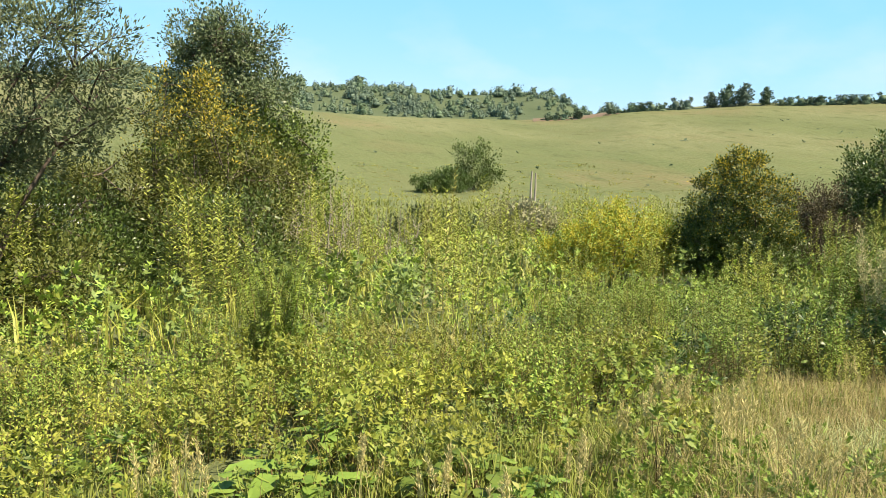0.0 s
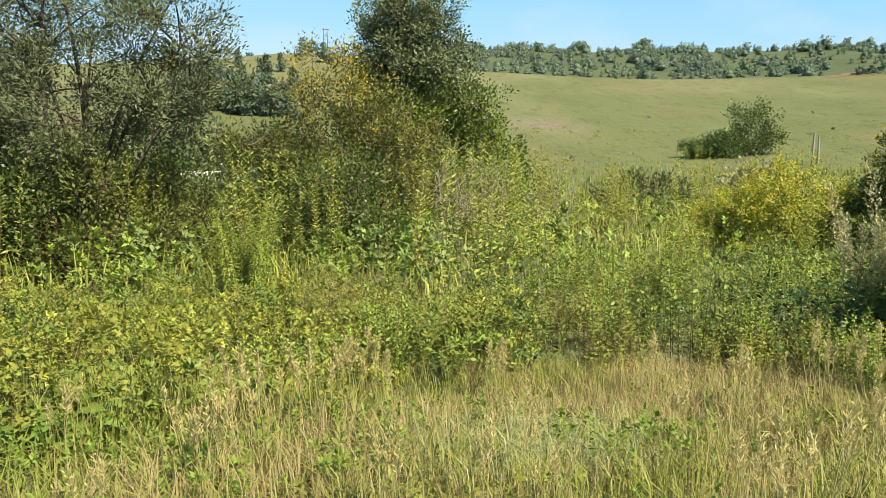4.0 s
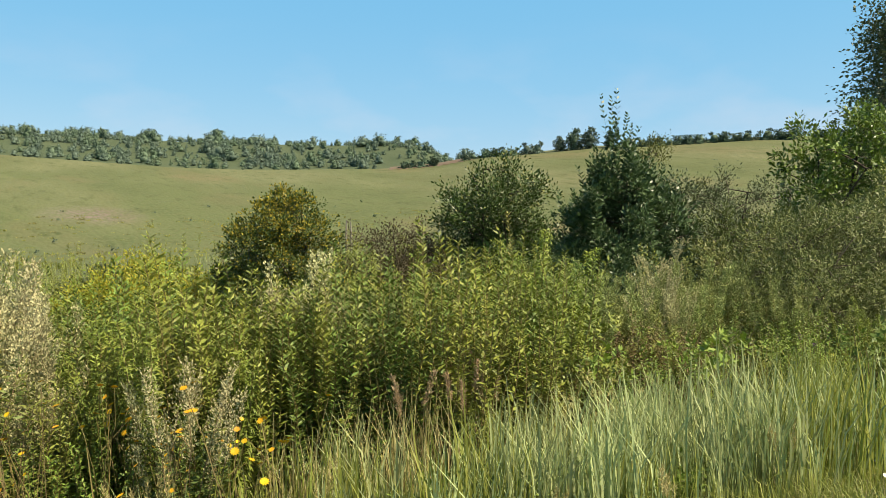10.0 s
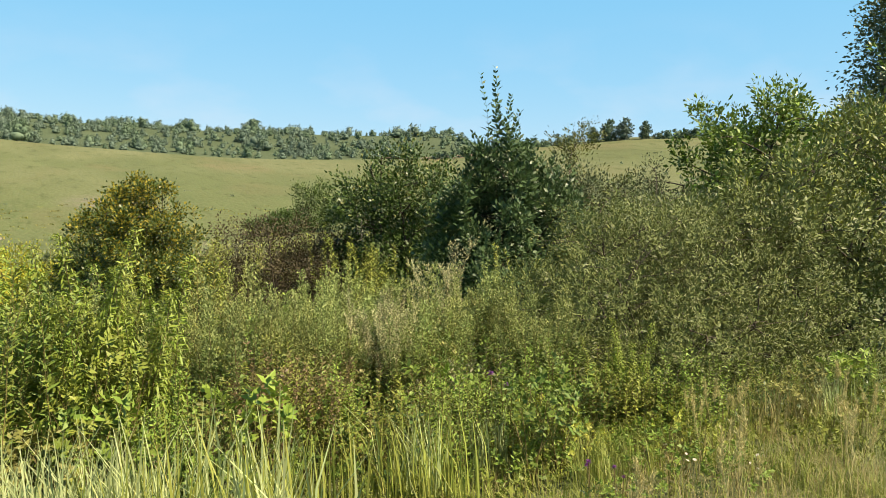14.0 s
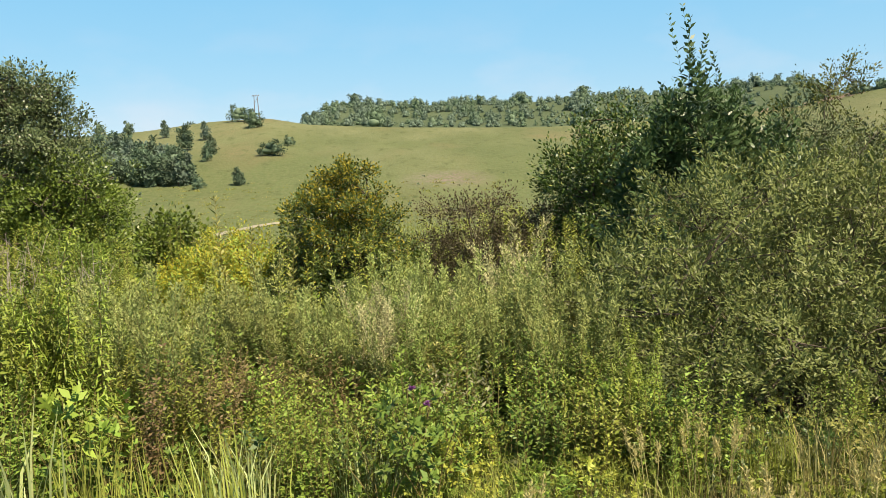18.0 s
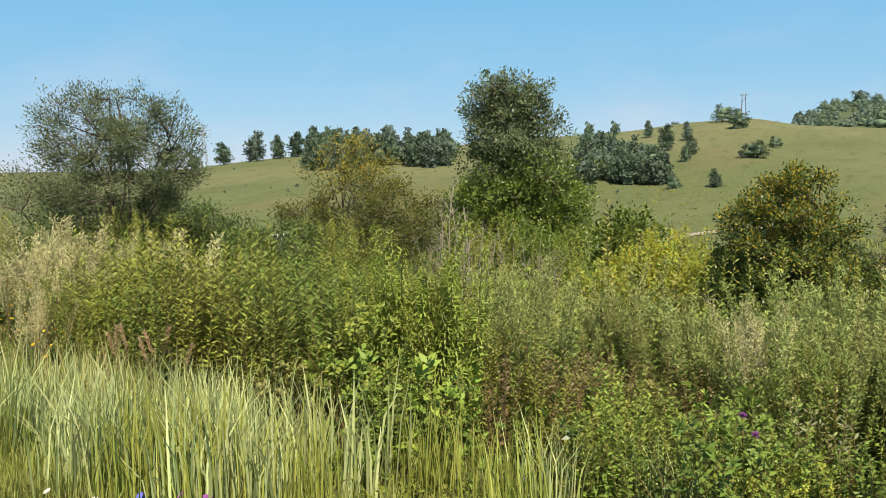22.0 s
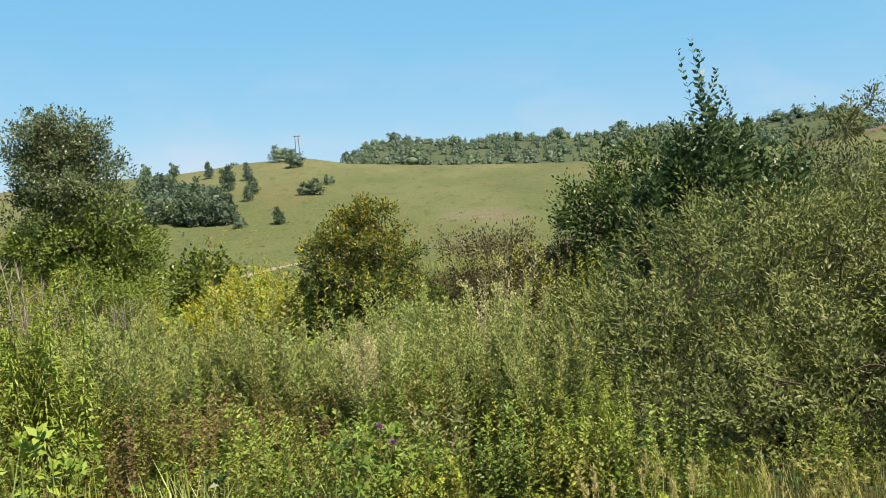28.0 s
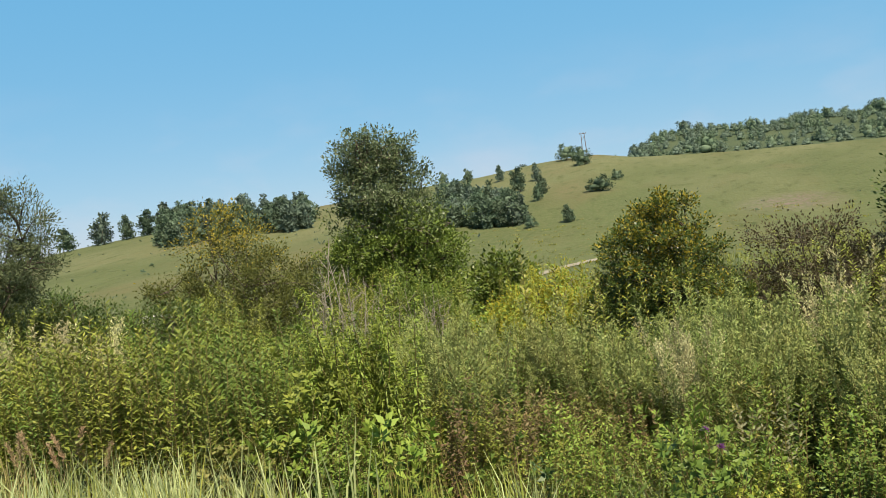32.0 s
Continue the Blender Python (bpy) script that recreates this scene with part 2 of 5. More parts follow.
BARK_DARK = rough_mat("bark_dark", [(0.03, 0.023, 0.016), (0.054, 0.039, 0.027), (0.087, 0.066, 0.049)], 8)
DEADWOOD = rough_mat("deadwood_pale", [(0.15, 0.13, 0.105), (0.235, 0.21, 0.175), (0.36, 0.33, 0.285)], 10)
BIRCH_BARK = rough_mat("birch_bark", [(0.107, 0.09, 0.07), (0.369, 0.318, 0.259), (0.456, 0.396, 0.335)], 4)
STONE = rough_mat("pale_stone", [(0.215, 0.188, 0.158), (0.315, 0.28, 0.242), (0.42, 0.382, 0.338)], 9, 0.9, 0.6)
POLE_WOOD = rough_mat("pole_wood", [(0.067, 0.051, 0.038), (0.114, 0.09, 0.07), (0.161, 0.132, 0.108)], 3)
GALVANISED = rough_mat("galvanised_steel", [(0.241, 0.228, 0.216), (0.308, 0.288, 0.27), (0.348, 0.324, 0.302)], 2, 0.5, 0.1, 0.6)
TRACK_SOIL = rough_mat("track_soil", [(0.19, 0.165, 0.12), (0.25, 0.225, 0.175), (0.29, 0.265, 0.215)], 0.6, 0.95)
BARE_SOIL = rough_mat("bare_soil", [(0.08, 0.054, 0.035), (0.134, 0.087, 0.059), (0.101, 0.096, 0.038)], 0.5, 0.95)


BANK = (6.5, 131.5)     # where the bare earth bank lies


def ground_material():
    """Meadow turf: soil and straw close up, with broad green and straw-coloured patches over the hills."""
    m, t, p, out = nodes_of("meadow_turf")
    geo = t.nodes.new("ShaderNodeNewGeometry")

    def nz(scale, detail, lo, hi, squash=None):
        n = t.nodes.new("ShaderNodeTexNoise")
        n.inputs["Scale"].default_value, n.inputs["Detail"].default_value = scale, detail
        if squash:
            mp = t.nodes.new("ShaderNodeMapping")
            mp.inputs["Scale"].default_value = squash
            t.links.new(geo.outputs["Position"], mp.inputs["Vector"])
            t.links.new(mp.outputs[0], n.inputs["Vector"])
        else:
            t.links.new(geo.outputs["Position"], n.inputs["Vector"])
        r = t.nodes.new("ShaderNodeMapRange")
        r.inputs[1].default_value, r.inputs[2].default_value = lo, hi
        t.links.new(n.outputs[0], r.inputs[0])
        return r.outputs[0]

    def mixed(f, a, b):
        x = t.nodes.new("ShaderNodeMix")
        x.data_type = "RGBA"
        t.links.new(f, x.inputs[0])
        for k, c in ((6, a), (7, b)):
            if isinstance(c, tuple):
                x.inputs[k].default_value = (*c, 1)
            else:
                t.links.new(c, x.inputs[k])
        return x.outputs[2]

    broad = nz(0.022, 4, 0.42, 0.6, (1.0, 0.5, 0))
    mid = nz(0.08, 4, 0.3, 0.7, (1.2, 0.45, 0))
    streak = nz(0.12, 4, 0.15, 0.5, (1.2, 0.4, 0))
    fine = nz(1.1, 7, 0.3, 0.62, (1.3, 0.6, 0))
    grain = nz(14.0, 4, 0.25, 0.75)
    green = mixed(mid, (0.135, 0.185, 0.06), (0.20, 0.25, 0.085))
    straw = mixed(mid, (0.232, 0.262, 0.108), (0.315, 0.328, 0.155))
    sep, add = t.nodes.new("ShaderNodeSeparateXYZ"), t.nodes.new("ShaderNodeMath")
    t.links.new(geo.outputs["Position"], sep.inputs[0])
    high = t.nodes.new("ShaderNodeMapRange")      # drier towards the crests
    high.inputs[1].default_value, high.inputs[2].default_value, high.inputs[3].default_value, high.inputs[4].default_value = -4, 13, -0.6, 0.35
    t.links.new(sep.outputs[2], high.inputs[0])
    add.use_clamp = True
    t.links.new(broad, add.inputs[0])
    t.links.new(high.outputs[0], add.inputs[1])
    col = mixed(add.outputs[0], green, straw)
    col = mixed(streak, mixed(broad, (0.15, 0.185, 0.06), (0.27, 0.25, 0.11)), col)
    rust = nz(0.03, 5, 0.54, 0.72, (1.2, 0.5, 0))
    col = mixed(rust, col, (0.31, 0.245, 0.12))
    dark = nz(0.3, 6, 0.54, 0.72, (1.3, 0.45, 0))
    col = mixed(dark, col, (0.11, 0.15, 0.045))
    away = t.nodes.new("ShaderNodeVectorMath")     # a bare earth bank in the meadow, ragged at the rim
    away.operation = "DISTANCE"
    flat = t.nodes.new("ShaderNodeMapping")
    flat.inputs["Scale"].default_value = (1, 0.8, 0)
    t.links.new(geo.outputs["Position"], flat.inputs["Vector"])
    t.links.new(flat.outputs[0], away.inputs[0])
    away.inputs[1].default_value = (BANK[0], BANK[1] * 0.8, 0)
    rim, rag = t.nodes.new("ShaderNodeMapRange"), t.nodes.new("ShaderNodeMath")
    rim.inputs[1].default_value, rim.inputs[2].default_value, rim.inputs[3].default_value, rim.inputs[4].default_value = 2, 9, 1, 0
    t.links.new(away.outputs["Value"], rim.inputs[0])
    rag.operation = "MULTIPLY"
    t.links.new(rim.outputs[0], rag.inputs[0])
    t.links.new(nz(0.28, 5, 0.3, 0.5), rag.inputs[1])
    col = mixed(rag.outputs[0], col, mixed(mid, (0.30, 0.22, 0.17), (0.36, 0.31, 0.27)))
    col = mixed(fine, mixed(grain, (0.16, 0.2, 0.065), (0.27, 0.28, 0.125)), col)
    far = t.nodes.new("ShaderNodeVectorMath")      # greener scrub floor beyond the crest
    far.operation = "LENGTH"
    level = t.nodes.new("ShaderNodeMapping")
    level.inputs["Scale"].default_value = (1, 1, 0)
    t.links.new(geo.outputs["Position"], level.inputs["Vector"])
    t.links.new(level.outputs[0], far.inputs[0])
    beyond = t.nodes.new("ShaderNodeMapRange")
    beyond.inputs[1].default_value, beyond.inputs[2].default_value = 251, 262
    t.links.new(far.outputs["Value"], beyond.inputs[0])
    col = mixed(beyond.outputs[0], col, mixed(mid, (0.11, 0.16, 0.075), (0.15, 0.2, 0.1)))
    dim = t.nodes.new("ShaderNodeHueSaturation")
    dim.inputs["Value"].default_value, dim.inputs["Saturation"].default_value = 0.5, 0.88
    t.links.new(col, dim.inputs["Color"])
    t.links.new(dim.outputs[0], p.inputs["Base Color"])
    p.inputs["Roughness"].default_value = 0.95
    p.inputs["Specular IOR Level"].default_value = 0.1
    b = t.nodes.new("ShaderNodeBump")
    b.inputs["Strength"].default_value, b.inputs["Distance"].default_value = 0.4, 0.15
    t.links.new(fine, b.inputs["Height"])
    t.links.new(b.outputs[0], p.inputs["Normal"])
    return m


TURF = ground_material()

# the lie of the land: height of the ground at any place
RIDGE_AZ = [-180, -100, -75, -59, -49, -46.7, -41, -31, -22, -18, -14, -10, -7, -1, 4, 9, 13.5, 17.5, 23.5, 27.5, 31, 34.5, 39, 43, 50, 65, 90, 110, 180]
RIDGE_EL = [0, 0.6, 1.2, 1.4, 1.6, 1.9, 2.45, 3.0, 3.45, 3.6, 4.05, 4.2, 3.6, 3.1, 2.8, 2.5, 2.35, 2.35, 2.45, 2.8, 3.5, 3.75, 4.1, 4.15, 4.5, 4.5, 3, 0.6, 0]
RIDGE_R = 250.0


def ease(v):
    v = np.clip(v, 0, 1)
    return v * v * (3 - 2 * v)


def land(x, y):
    x, y = np.asarray(x, float), np.asarray(y, float)
    r, az = np.hypot(x, y), np.degrees(np.arctan2(x, y))
    near = np.interp(y, [2.2, 4, 6, 9, 14, 20, 40, 60, 95], [0, -0.3, -0.6, -1.0, -1.5, -2.0, -3.0, -3.6, -3.7])
    crest = 1.55 + RIDGE_R * np.tan(np.radians(np.interp(az, RIDGE_AZ, RIDGE_EL)))
    front = ease((120 - np.abs(az)) / 45)
    base = near * front
    up = np.clip((r - 98) / (RIDGE_R - 98), 0, 1)
    up = np.where(up < 0.08, up * up / 0.16, up - 0.04) / 0.96
    z = base + (crest - base) * up * front
    wood = ease((az + 9) / 4) * ease((31 - az) / 5)
    past = np.clip(r - RIDGE_R, 0, None)
    z = z + wood * 17.0 * ease(past / 135) - (1 - wood) * 0.03 * np.clip(past, 0, 300) * front
    z = z + 0.35 * np.sin(x * 0.045 + 1.3) * np.sin(y * 0.05) * ease((r - 40) / 60)
    z = z + 0.03 * np.sin(x * 2.1 + 0.7 * y) * np.sin(y * 1.7 - 0.5 * x) * ease((8 - np.abs(y - 4)) / 6)
    mound = np.exp(-(((x + 6.25) / 0.75) ** 2 + ((y - 3.9) / 0.9) ** 2))
    return z + 0.26 * mound


def on_rubble(x, y):
    return ((x + 6.25) / 0.45) ** 2 + ((y - 3.9) / 1.0) ** 2 < 1


def in_dry_patch(x, y):
    return (x > -11.7) & (x < -7.9) & (y < np.minimum(5.4, 3 + (x + 11.7) / 0.9))


def on_land(x, y):
    return float(land(x, y))


def cast(az, el, eye=(1.7, 0.0, 1.57)):
    """The place where a line of sight, by bearing and elevation, meets the land."""
    a, e = radians(az), math.tan(radians(el))
    prev = 20.0
    for d in np.arange(20.0, 330.0, 1.0):
        x, y = eye[0] + d * math.sin(a), eye[1] + d * math.cos(a)
        if on_land(x, y) >= eye[2] + d * e:
            prev = d
            break
        prev = d
    return eye[0] + prev * math.sin(a), eye[1] + prev * math.cos(a), prev


# mesh building
def mesh_of(name, geo, material, smooth=False, indices=None):
    v, q = geo
    me = bpy.data.meshes.new(name)
    me.vertices.add(len(v))
    me.vertices.foreach_set("co", np.ascontiguousarray(v, dtype=np.float32).ravel())
    me.loops.add(len(q) * 4)
    me.loops.foreach_set("vertex_index", np.ascontiguousarray(q, dtype=np.int32).ravel())
    me.polygons.add(len(q))
    me.polygons.foreach_set("loop_start", np.arange(0, len(q) * 4, 4, dtype=np.int32))
    for m in material if isinstance(material, list) else [material]:
        me.materials.append(m)
    if indices is not None:
        me.polygons.foreach_set("material_index", np.ascontiguousarray(indices, dtype=np.int32))
    if smooth:
        me.polygons.foreach_set("use_smooth", np.ones(len(q), dtype=bool))
    me.update(calc_edges=True)
    return me


def part(name, geo, material, parent=None, label="", smooth=False):
    ob = new(name, mesh_of(name, geo, material, smooth))
    ob.parent = parent
    if label:
        ob["label"] = label
    return ob


def joined(geos):
    vs, qs, n = [], [], 0
    for v, q in geos:
        vs.append(v)
        qs.append(np.asarray(q) + n)
        n += len(v)
    return np.concatenate(vs), np.concatenate(qs)


def unit(a):
    return a / np.maximum(np.linalg.norm(a, axis=-1, keepdims=True), 1e-9)


def leaves(p, d, n, length, width, fold=0.12):
    """One folded, pointed leaf for each base p, way d and face n."""
    d, k = unit(d), len(p)
    s = unit(np.cross(d, n))
    n = np.cross(s, d)
    length, width = np.broadcast_to(length, k)[:, None], np.broadcast_to(width, k)[:, None]
    mid = p + d * length * 0.45 - n * width * fold
    v = np.stack([p, mid + s * width / 2 + n * width * fold * 2, p + d * length, mid - s * width / 2 + n * width * fold * 2], 1).reshape(-1, 3)
    return v, np.arange(k * 4).reshape(-1, 4)


def blades(p, h, w, lean, rng):
    """Grass blades, arching over: two faces each."""
    k = len(p)
    a = rng.uniform(0, 2 * np.pi, k)
    side = np.stack([np.cos(a), np.sin(a), np.zeros(k)], 1)
    out = np.stack([-np.sin(a), np.cos(a), np.zeros(k)], 1)
    h, w, lean = (np.broadcast_to(v, k)[:, None] for v in (h, w, lean))
    up = np.array([0, 0, 1.0])
    m = p + up * h * 0.6 + out * lean * h * 0.22
    e = p + up * h * (1 - 0.35 * lean) + out * lean * h * 0.75
    v = np.stack([p - side * w / 2, p + side * w / 2, m + side * w * 0.42, m - side * w * 0.42, e + side * w * 0.06, e - side * w * 0.06], 1).reshape(-1, 3)
    b = np.arange(k)[:, None] * 6
    q = np.concatenate([b + np.array([0, 1, 2, 3]), b + np.array([3, 2, 4, 5])], 0)
    return v, q


def tube(path, radii, sides=5):
    path, radii = np.asarray(path, float), np.asarray(radii, float)
    t = unit(np.gradient(path, axis=0))
    ref = np.where(np.abs(t[:, 2:3]) > 0.9, np.array([[1.0, 0, 0]]), np.array([[0, 0, 1.0]]))
    a = unit(np.cross(t, ref))
    b = np.cross(t, a)
    ang = np.linspace(0, 2 * np.pi, sides, endpoint=False)
    ring = path[:, None] + (a[:, None] * np.cos(ang)[None, :, None] + b[:, None] * np.sin(ang)[None, :, None]) * radii[:, None, None]
    i, j = np.arange(len(path) - 1)[:, None] * sides, np.arange(sides)[None]
    k = (np.arange(sides)[None] + 1) % sides
    q = np.stack([i + j, i + k, i + sides + k, i + sides + j], -1).reshape(-1, 4)
    return ring.reshape(-1, 3), q


def rooted(paths, r0, r1, sides=3):
    """Stems that grow out of one root: tubes knit together at the foot."""
    vs, qs, n = [np.array([[0, 0, -0.03], [0.01, 0, -0.03]])], [], 2
    for path in paths:
        v, q = tube(path, np.linspace(r0, r1, len(path)), sides)
        vs.append(v)
        qs.append(q + n)
        qs.append(np.array([[0, 1, n + 1, n]]))
        n += len(v)
    return np.concatenate(vs), np.concatenate(qs)


def bent(a, b, sag, rng, k=5):
    a, b = np.asarray(a, float), np.asarray(b, float)
    s = np.linspace(0, 1, k)[:, None]
    off = rng.normal(0, 1, 3) * sag * np.linalg.norm(b - a)
    return a + (b - a) * s + off * (s * (1 - s)) * 4 * 0.5 + np.array([0, 0, 1.0]) * (s * (1 - s)) * sag * np.linalg.norm(b - a)


def blob(c, radii, rng, k=9, m=7):
    """A lumpy closed mass: the dense heart of a crown far off."""
    th, ph = np.linspace(0, 2 * np.pi, k, endpoint=False), np.linspace(0.05, np.pi - 0.05, m)
    t, p = np.meshgrid(th, ph)
    d = np.stack([np.cos(t) * np.sin(p), np.sin(t) * np.sin(p), np.cos(p)], -1)
    lump = 1 + rng.uniform(-0.16, 0.16, t.shape)
    v = (np.asarray(c) + d * np.asarray(radii) * lump[..., None]).reshape(-1, 3)
    i, j = np.meshgrid(np.arange(m - 1), np.arange(k), indexing="ij")
    n = (j + 1) % k
    return v, np.stack([i * k + j, (i + 1) * k + j, (i + 1) * k + n, i * k + n], -1).reshape(-1, 4)


def crown(rng, lobes, clumps, per, length, width, spread, stems=5, thick=0.04, droop=0.0, upright=0.3, base_r=0.25, hollow=0.45, twigs=True, shoot=1.8, bunch=0.36, boughs=0, heart=0.2, tight=0.32):
    """A woody plant: stems, boughs that carry clumps with gaps between them, and the leaves of the clumps. Returns branches and leaves."""
    lobes = np.asarray(lobes, float)
    wt = (lobes[:, 3] * lobes[:, 4] * lobes[:, 5]) ** 0.667
    nb = boughs or max(7, clumps // 13)
    many = nb * 6
    pick = rng.choice(len(lobes), many, p=wt / wt.sum())
    d = unit(rng.normal(0, 1, (many, 3)))
    cand = lobes[pick, :3] + d * lobes[pick, 3:] * rng.uniform(max(0.45, hollow), 0.86, many)[:, None] ** 0.7
    deep = np.min(np.linalg.norm((cand[:, None] - lobes[None, :, :3]) / lobes[None, :, 3:], axis=2), axis=1)
    keep = deep > 0.5
    cand, pick = cand[keep], pick[keep]
    nb = min(nb, len(cand))
    chosen = [0]                                       # boughs keep their distance, which leaves gaps
    far = np.linalg.norm(cand - cand[0], axis=1)
    for _ in range(nb - 1):
        i = int(np.argmax(far * rng.uniform(0.7, 1.0, len(far))))
        chosen.append(i)
        far = np.minimum(far, np.linalg.norm(cand - cand[i], axis=1))
    bc, bl = cand[chosen], pick[chosen]
    br = lobes[bl, 3:].mean(1) * tight * rng.uniform(0.65, 1.25, nb)
    of = rng.integers(0, nb, clumps)
    off = unit(rng.normal(0, 1, (clumps, 3))) * rng.uniform(0.15, 1.0, (clumps, 1)) ** 0.5 * np.array([1.1, 1.1, 0.75])
    c = bc[of] + off * br[of, None]
    inner = rng.random(clumps) < heart                 # shaded growth within
    lb = lobes[bl[of]]
    c[inner] = (lb[:, :3] + unit(rng.normal(0, 1, (clumps, 3))) * lb[:, 3:] * rng.uniform(0.2, 0.7, (clumps, 1)))[inner]
    c[:, 2] = np.maximum(c[:, 2], spread * 0.6)
    outward = unit(unit(c - lb[:, :3]) * 0.55 + off * 0.75 + np.array([0, 0, 0.35]))
    geo = []
    heads = c[rng.choice(clumps, stems, replace=False)]
    heads[:, :2] *= 0.75
    spine = []
    for hd in heads:
        a = rng.uniform(0, 2 * np.pi)
        foot = np.array([math.cos(a) * base_r * rng.uniform(0.1, 1), math.sin(a) * base_r * rng.uniform(0.1, 1), -0.15])
        path = bent(foot, hd, 0.10, rng, 6)
        geo.append(tube(path, np.linspace(thick, thick * 0.28, 6), 6))
        spine.append(path[2:])
    spine = np.concatenate(spine)
    ends = []
    for cc in bc if twigs else ():
        low = spine[:, 2] < cc[2] + 0.1
        dist = np.linalg.norm(spine - cc, axis=1) + np.where(low, 0, 3.0)
        path = bent(spine[np.argmin(dist)], cc, 0.10, rng, 5)
        geo.append(tube(path, np.linspace(thick * 0.4, thick * 0.12, 5), 5))
        ends.append(path[2:])
    for i in range(0, clumps if twigs else 0, 1 if clumps < 300 else 3):
        tips = ends[of[i]]
        path = bent(tips[np.argmin(np.linalg.norm(tips - c[i], axis=1))], c[i] + rng.normal(0, spread * 0.3, 3), 0.08, rng, 4)
        geo.append(tube(path, np.linspace(thick * 0.16, thick * 0.06, 4), 4))
    k = clumps * per
    idx = np.repeat(np.arange(clumps), per)
    axis = unit(outward * 0.8 + rng.normal(0, 0.28, (clumps, 3)) + np.array([0, 0, upright - droop]))[idx]
    side = np.clip(rng.normal(0, 1, (k, 3)), -1.7, 1.7)
    p = c[idx] + axis * rng.uniform(-0.8, 1, (k, 1)) * spread * shoot + side * spread * bunch
    way = axis * 0.55 + unit(side) * 0.8 + rng.normal(0, 0.25, (k, 3)) + np.array([0, 0, 0.2 * upright - droop])
    nrm = rng.normal(0, 0.33, (k, 3)) + outward[idx] * 0.85 + np.array([0, 0, 0.35])
    ln = length * rng.uniform(0.6, 1.25, k)
    return joined(geo), leaves(p, way, nrm, ln, ln * width)


def split(geo, share, rng):
    """Deals out the leaves of one crown into two lots."""
    v, q = geo
    k = len(q)
    pick = rng.random(k) < share
    out = []
    for m in (~pick, pick):
        vv = v.reshape(k, 4, 3)[m].reshape(-1, 3)
        out.append((vv, np.arange(len(vv)).reshape(-1, 4)))
    return out


def sunlit_top_split(geo, share, rng, low):
    """As split, but the second lot comes from the crown's top, coloured as sunlit."""
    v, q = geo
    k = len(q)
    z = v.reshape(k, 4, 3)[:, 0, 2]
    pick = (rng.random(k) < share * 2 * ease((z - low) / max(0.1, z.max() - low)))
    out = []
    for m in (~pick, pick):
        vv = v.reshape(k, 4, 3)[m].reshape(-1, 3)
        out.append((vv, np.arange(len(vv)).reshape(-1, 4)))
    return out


def moved(geo, x, y, z, turn, s):
    v, q = geo
    c, n = math.cos(turn), math.sin(turn)
    return np.stack([(v[:, 0] * c - v[:, 1] * n) * s + x, (v[:, 0] * n + v[:, 1] * c) * s + y, v[:, 2] * s + z], 1), q


def thing(name, label, category, at, group="", kind=""):
    ob = tagged(new(name), label, category, group, kind)
    ob.empty_display_size = 0.1
    ob.matrix_basis = at
    return ob


def spot(x, y, turn=0.0, s=1.0, sink=0.0, tilt=0.0):
    return pose(x, y, on_land(x, y) - sink, tilt, 0, turn) @ Matrix.Scale(s, 4)


# ground
def build_ground():
    az = np.radians(np.concatenate([np.arange(-180, -78, 4.0), np.arange(-78, 78, 0.8), np.arange(78, 180, 4.0)]))
    rr = np.concatenate([[0.0], np.geomspace(0.35, 3200, 190)])
    a, r = np.meshgrid(az, rr)
    x, y = -5 + r * np.sin(a), 1.0 + r * np.cos(a)
    v = np.stack([x, y, land(x, y)], -1).reshape(-1, 3)
    n = len(az)
    i, j = np.meshgrid(np.arange(len(rr) - 1), np.arange(n), indexing="ij")
    k = (j + 1) % n
    q = np.stack([i * n + j, (i + 1) * n + j, (i + 1) * n + k, i * n + k], -1).reshape(-1, 4)[:, ::-1]
    ob = part("ground", (v, q), TURF, smooth=True)
    tagged(ob, "rough meadow land falling to a valley and rising to hills", "ground", kind="structure")


build_ground()


def strip(name, pts, width, material, label, category):
    """A flat ribbon lying on the land."""
    pts = np.array(pts)
    s = np.linspace(0, len(pts) - 1, 40)
    path = np.stack([np.interp(s, np.arange(len(pts)), pts[:, k]) for k in (0, 1)], 1)
    d = unit(np.gradient(path, axis=0))
    side = np.stack([-d[:, 1], d[:, 0]], 1)
    wob = 1 + 0.25 * np.sin(np.arange(40) * 1.7)
    cols = [path + side * width * 0.5 * o * wob[:, None] for o in (-1, -0.4, 0.4, 1)]
    v = np.concatenate([np.column_stack([c, land(c[:, 0], c[:, 1]) + (0.20 if abs(n - 1.5) < 1 else 0.08)]) for n, c in enumerate(cols)])
    i = np.arange(39)
    q = np.concatenate([np.stack([k * 40 + i, k * 40 + i + 1, (k + 1) * 40 + i + 1, (k + 1) * 40 + i], 1) for k in range(3)])
    tagged(part(name, (v, q[:, ::-1]), material, smooth=True), label, category, kind="structure")


strip("dirt_track", [cast(a, e)[:2] for a, e in ((-22, -4.6), (-18, -4.4), (-16.2, -4.14), (-14.8, -3.82), (-13.3, -3.59), (-11.5, -3.36), (-9, -3.2), (-5, -3.1))], 1.5, TRACK_SOIL, "pale dirt track across the valley grass", "track")
strip("ploughed_field", [(math.sin(radians(a)) * 252 - 13, math.cos(radians(a)) * 252) for a in (27.0, 28.5, 30, 31.5, 33)], 16, BARE_SOIL, "strip of reddish bare soil at the field edge", "field")


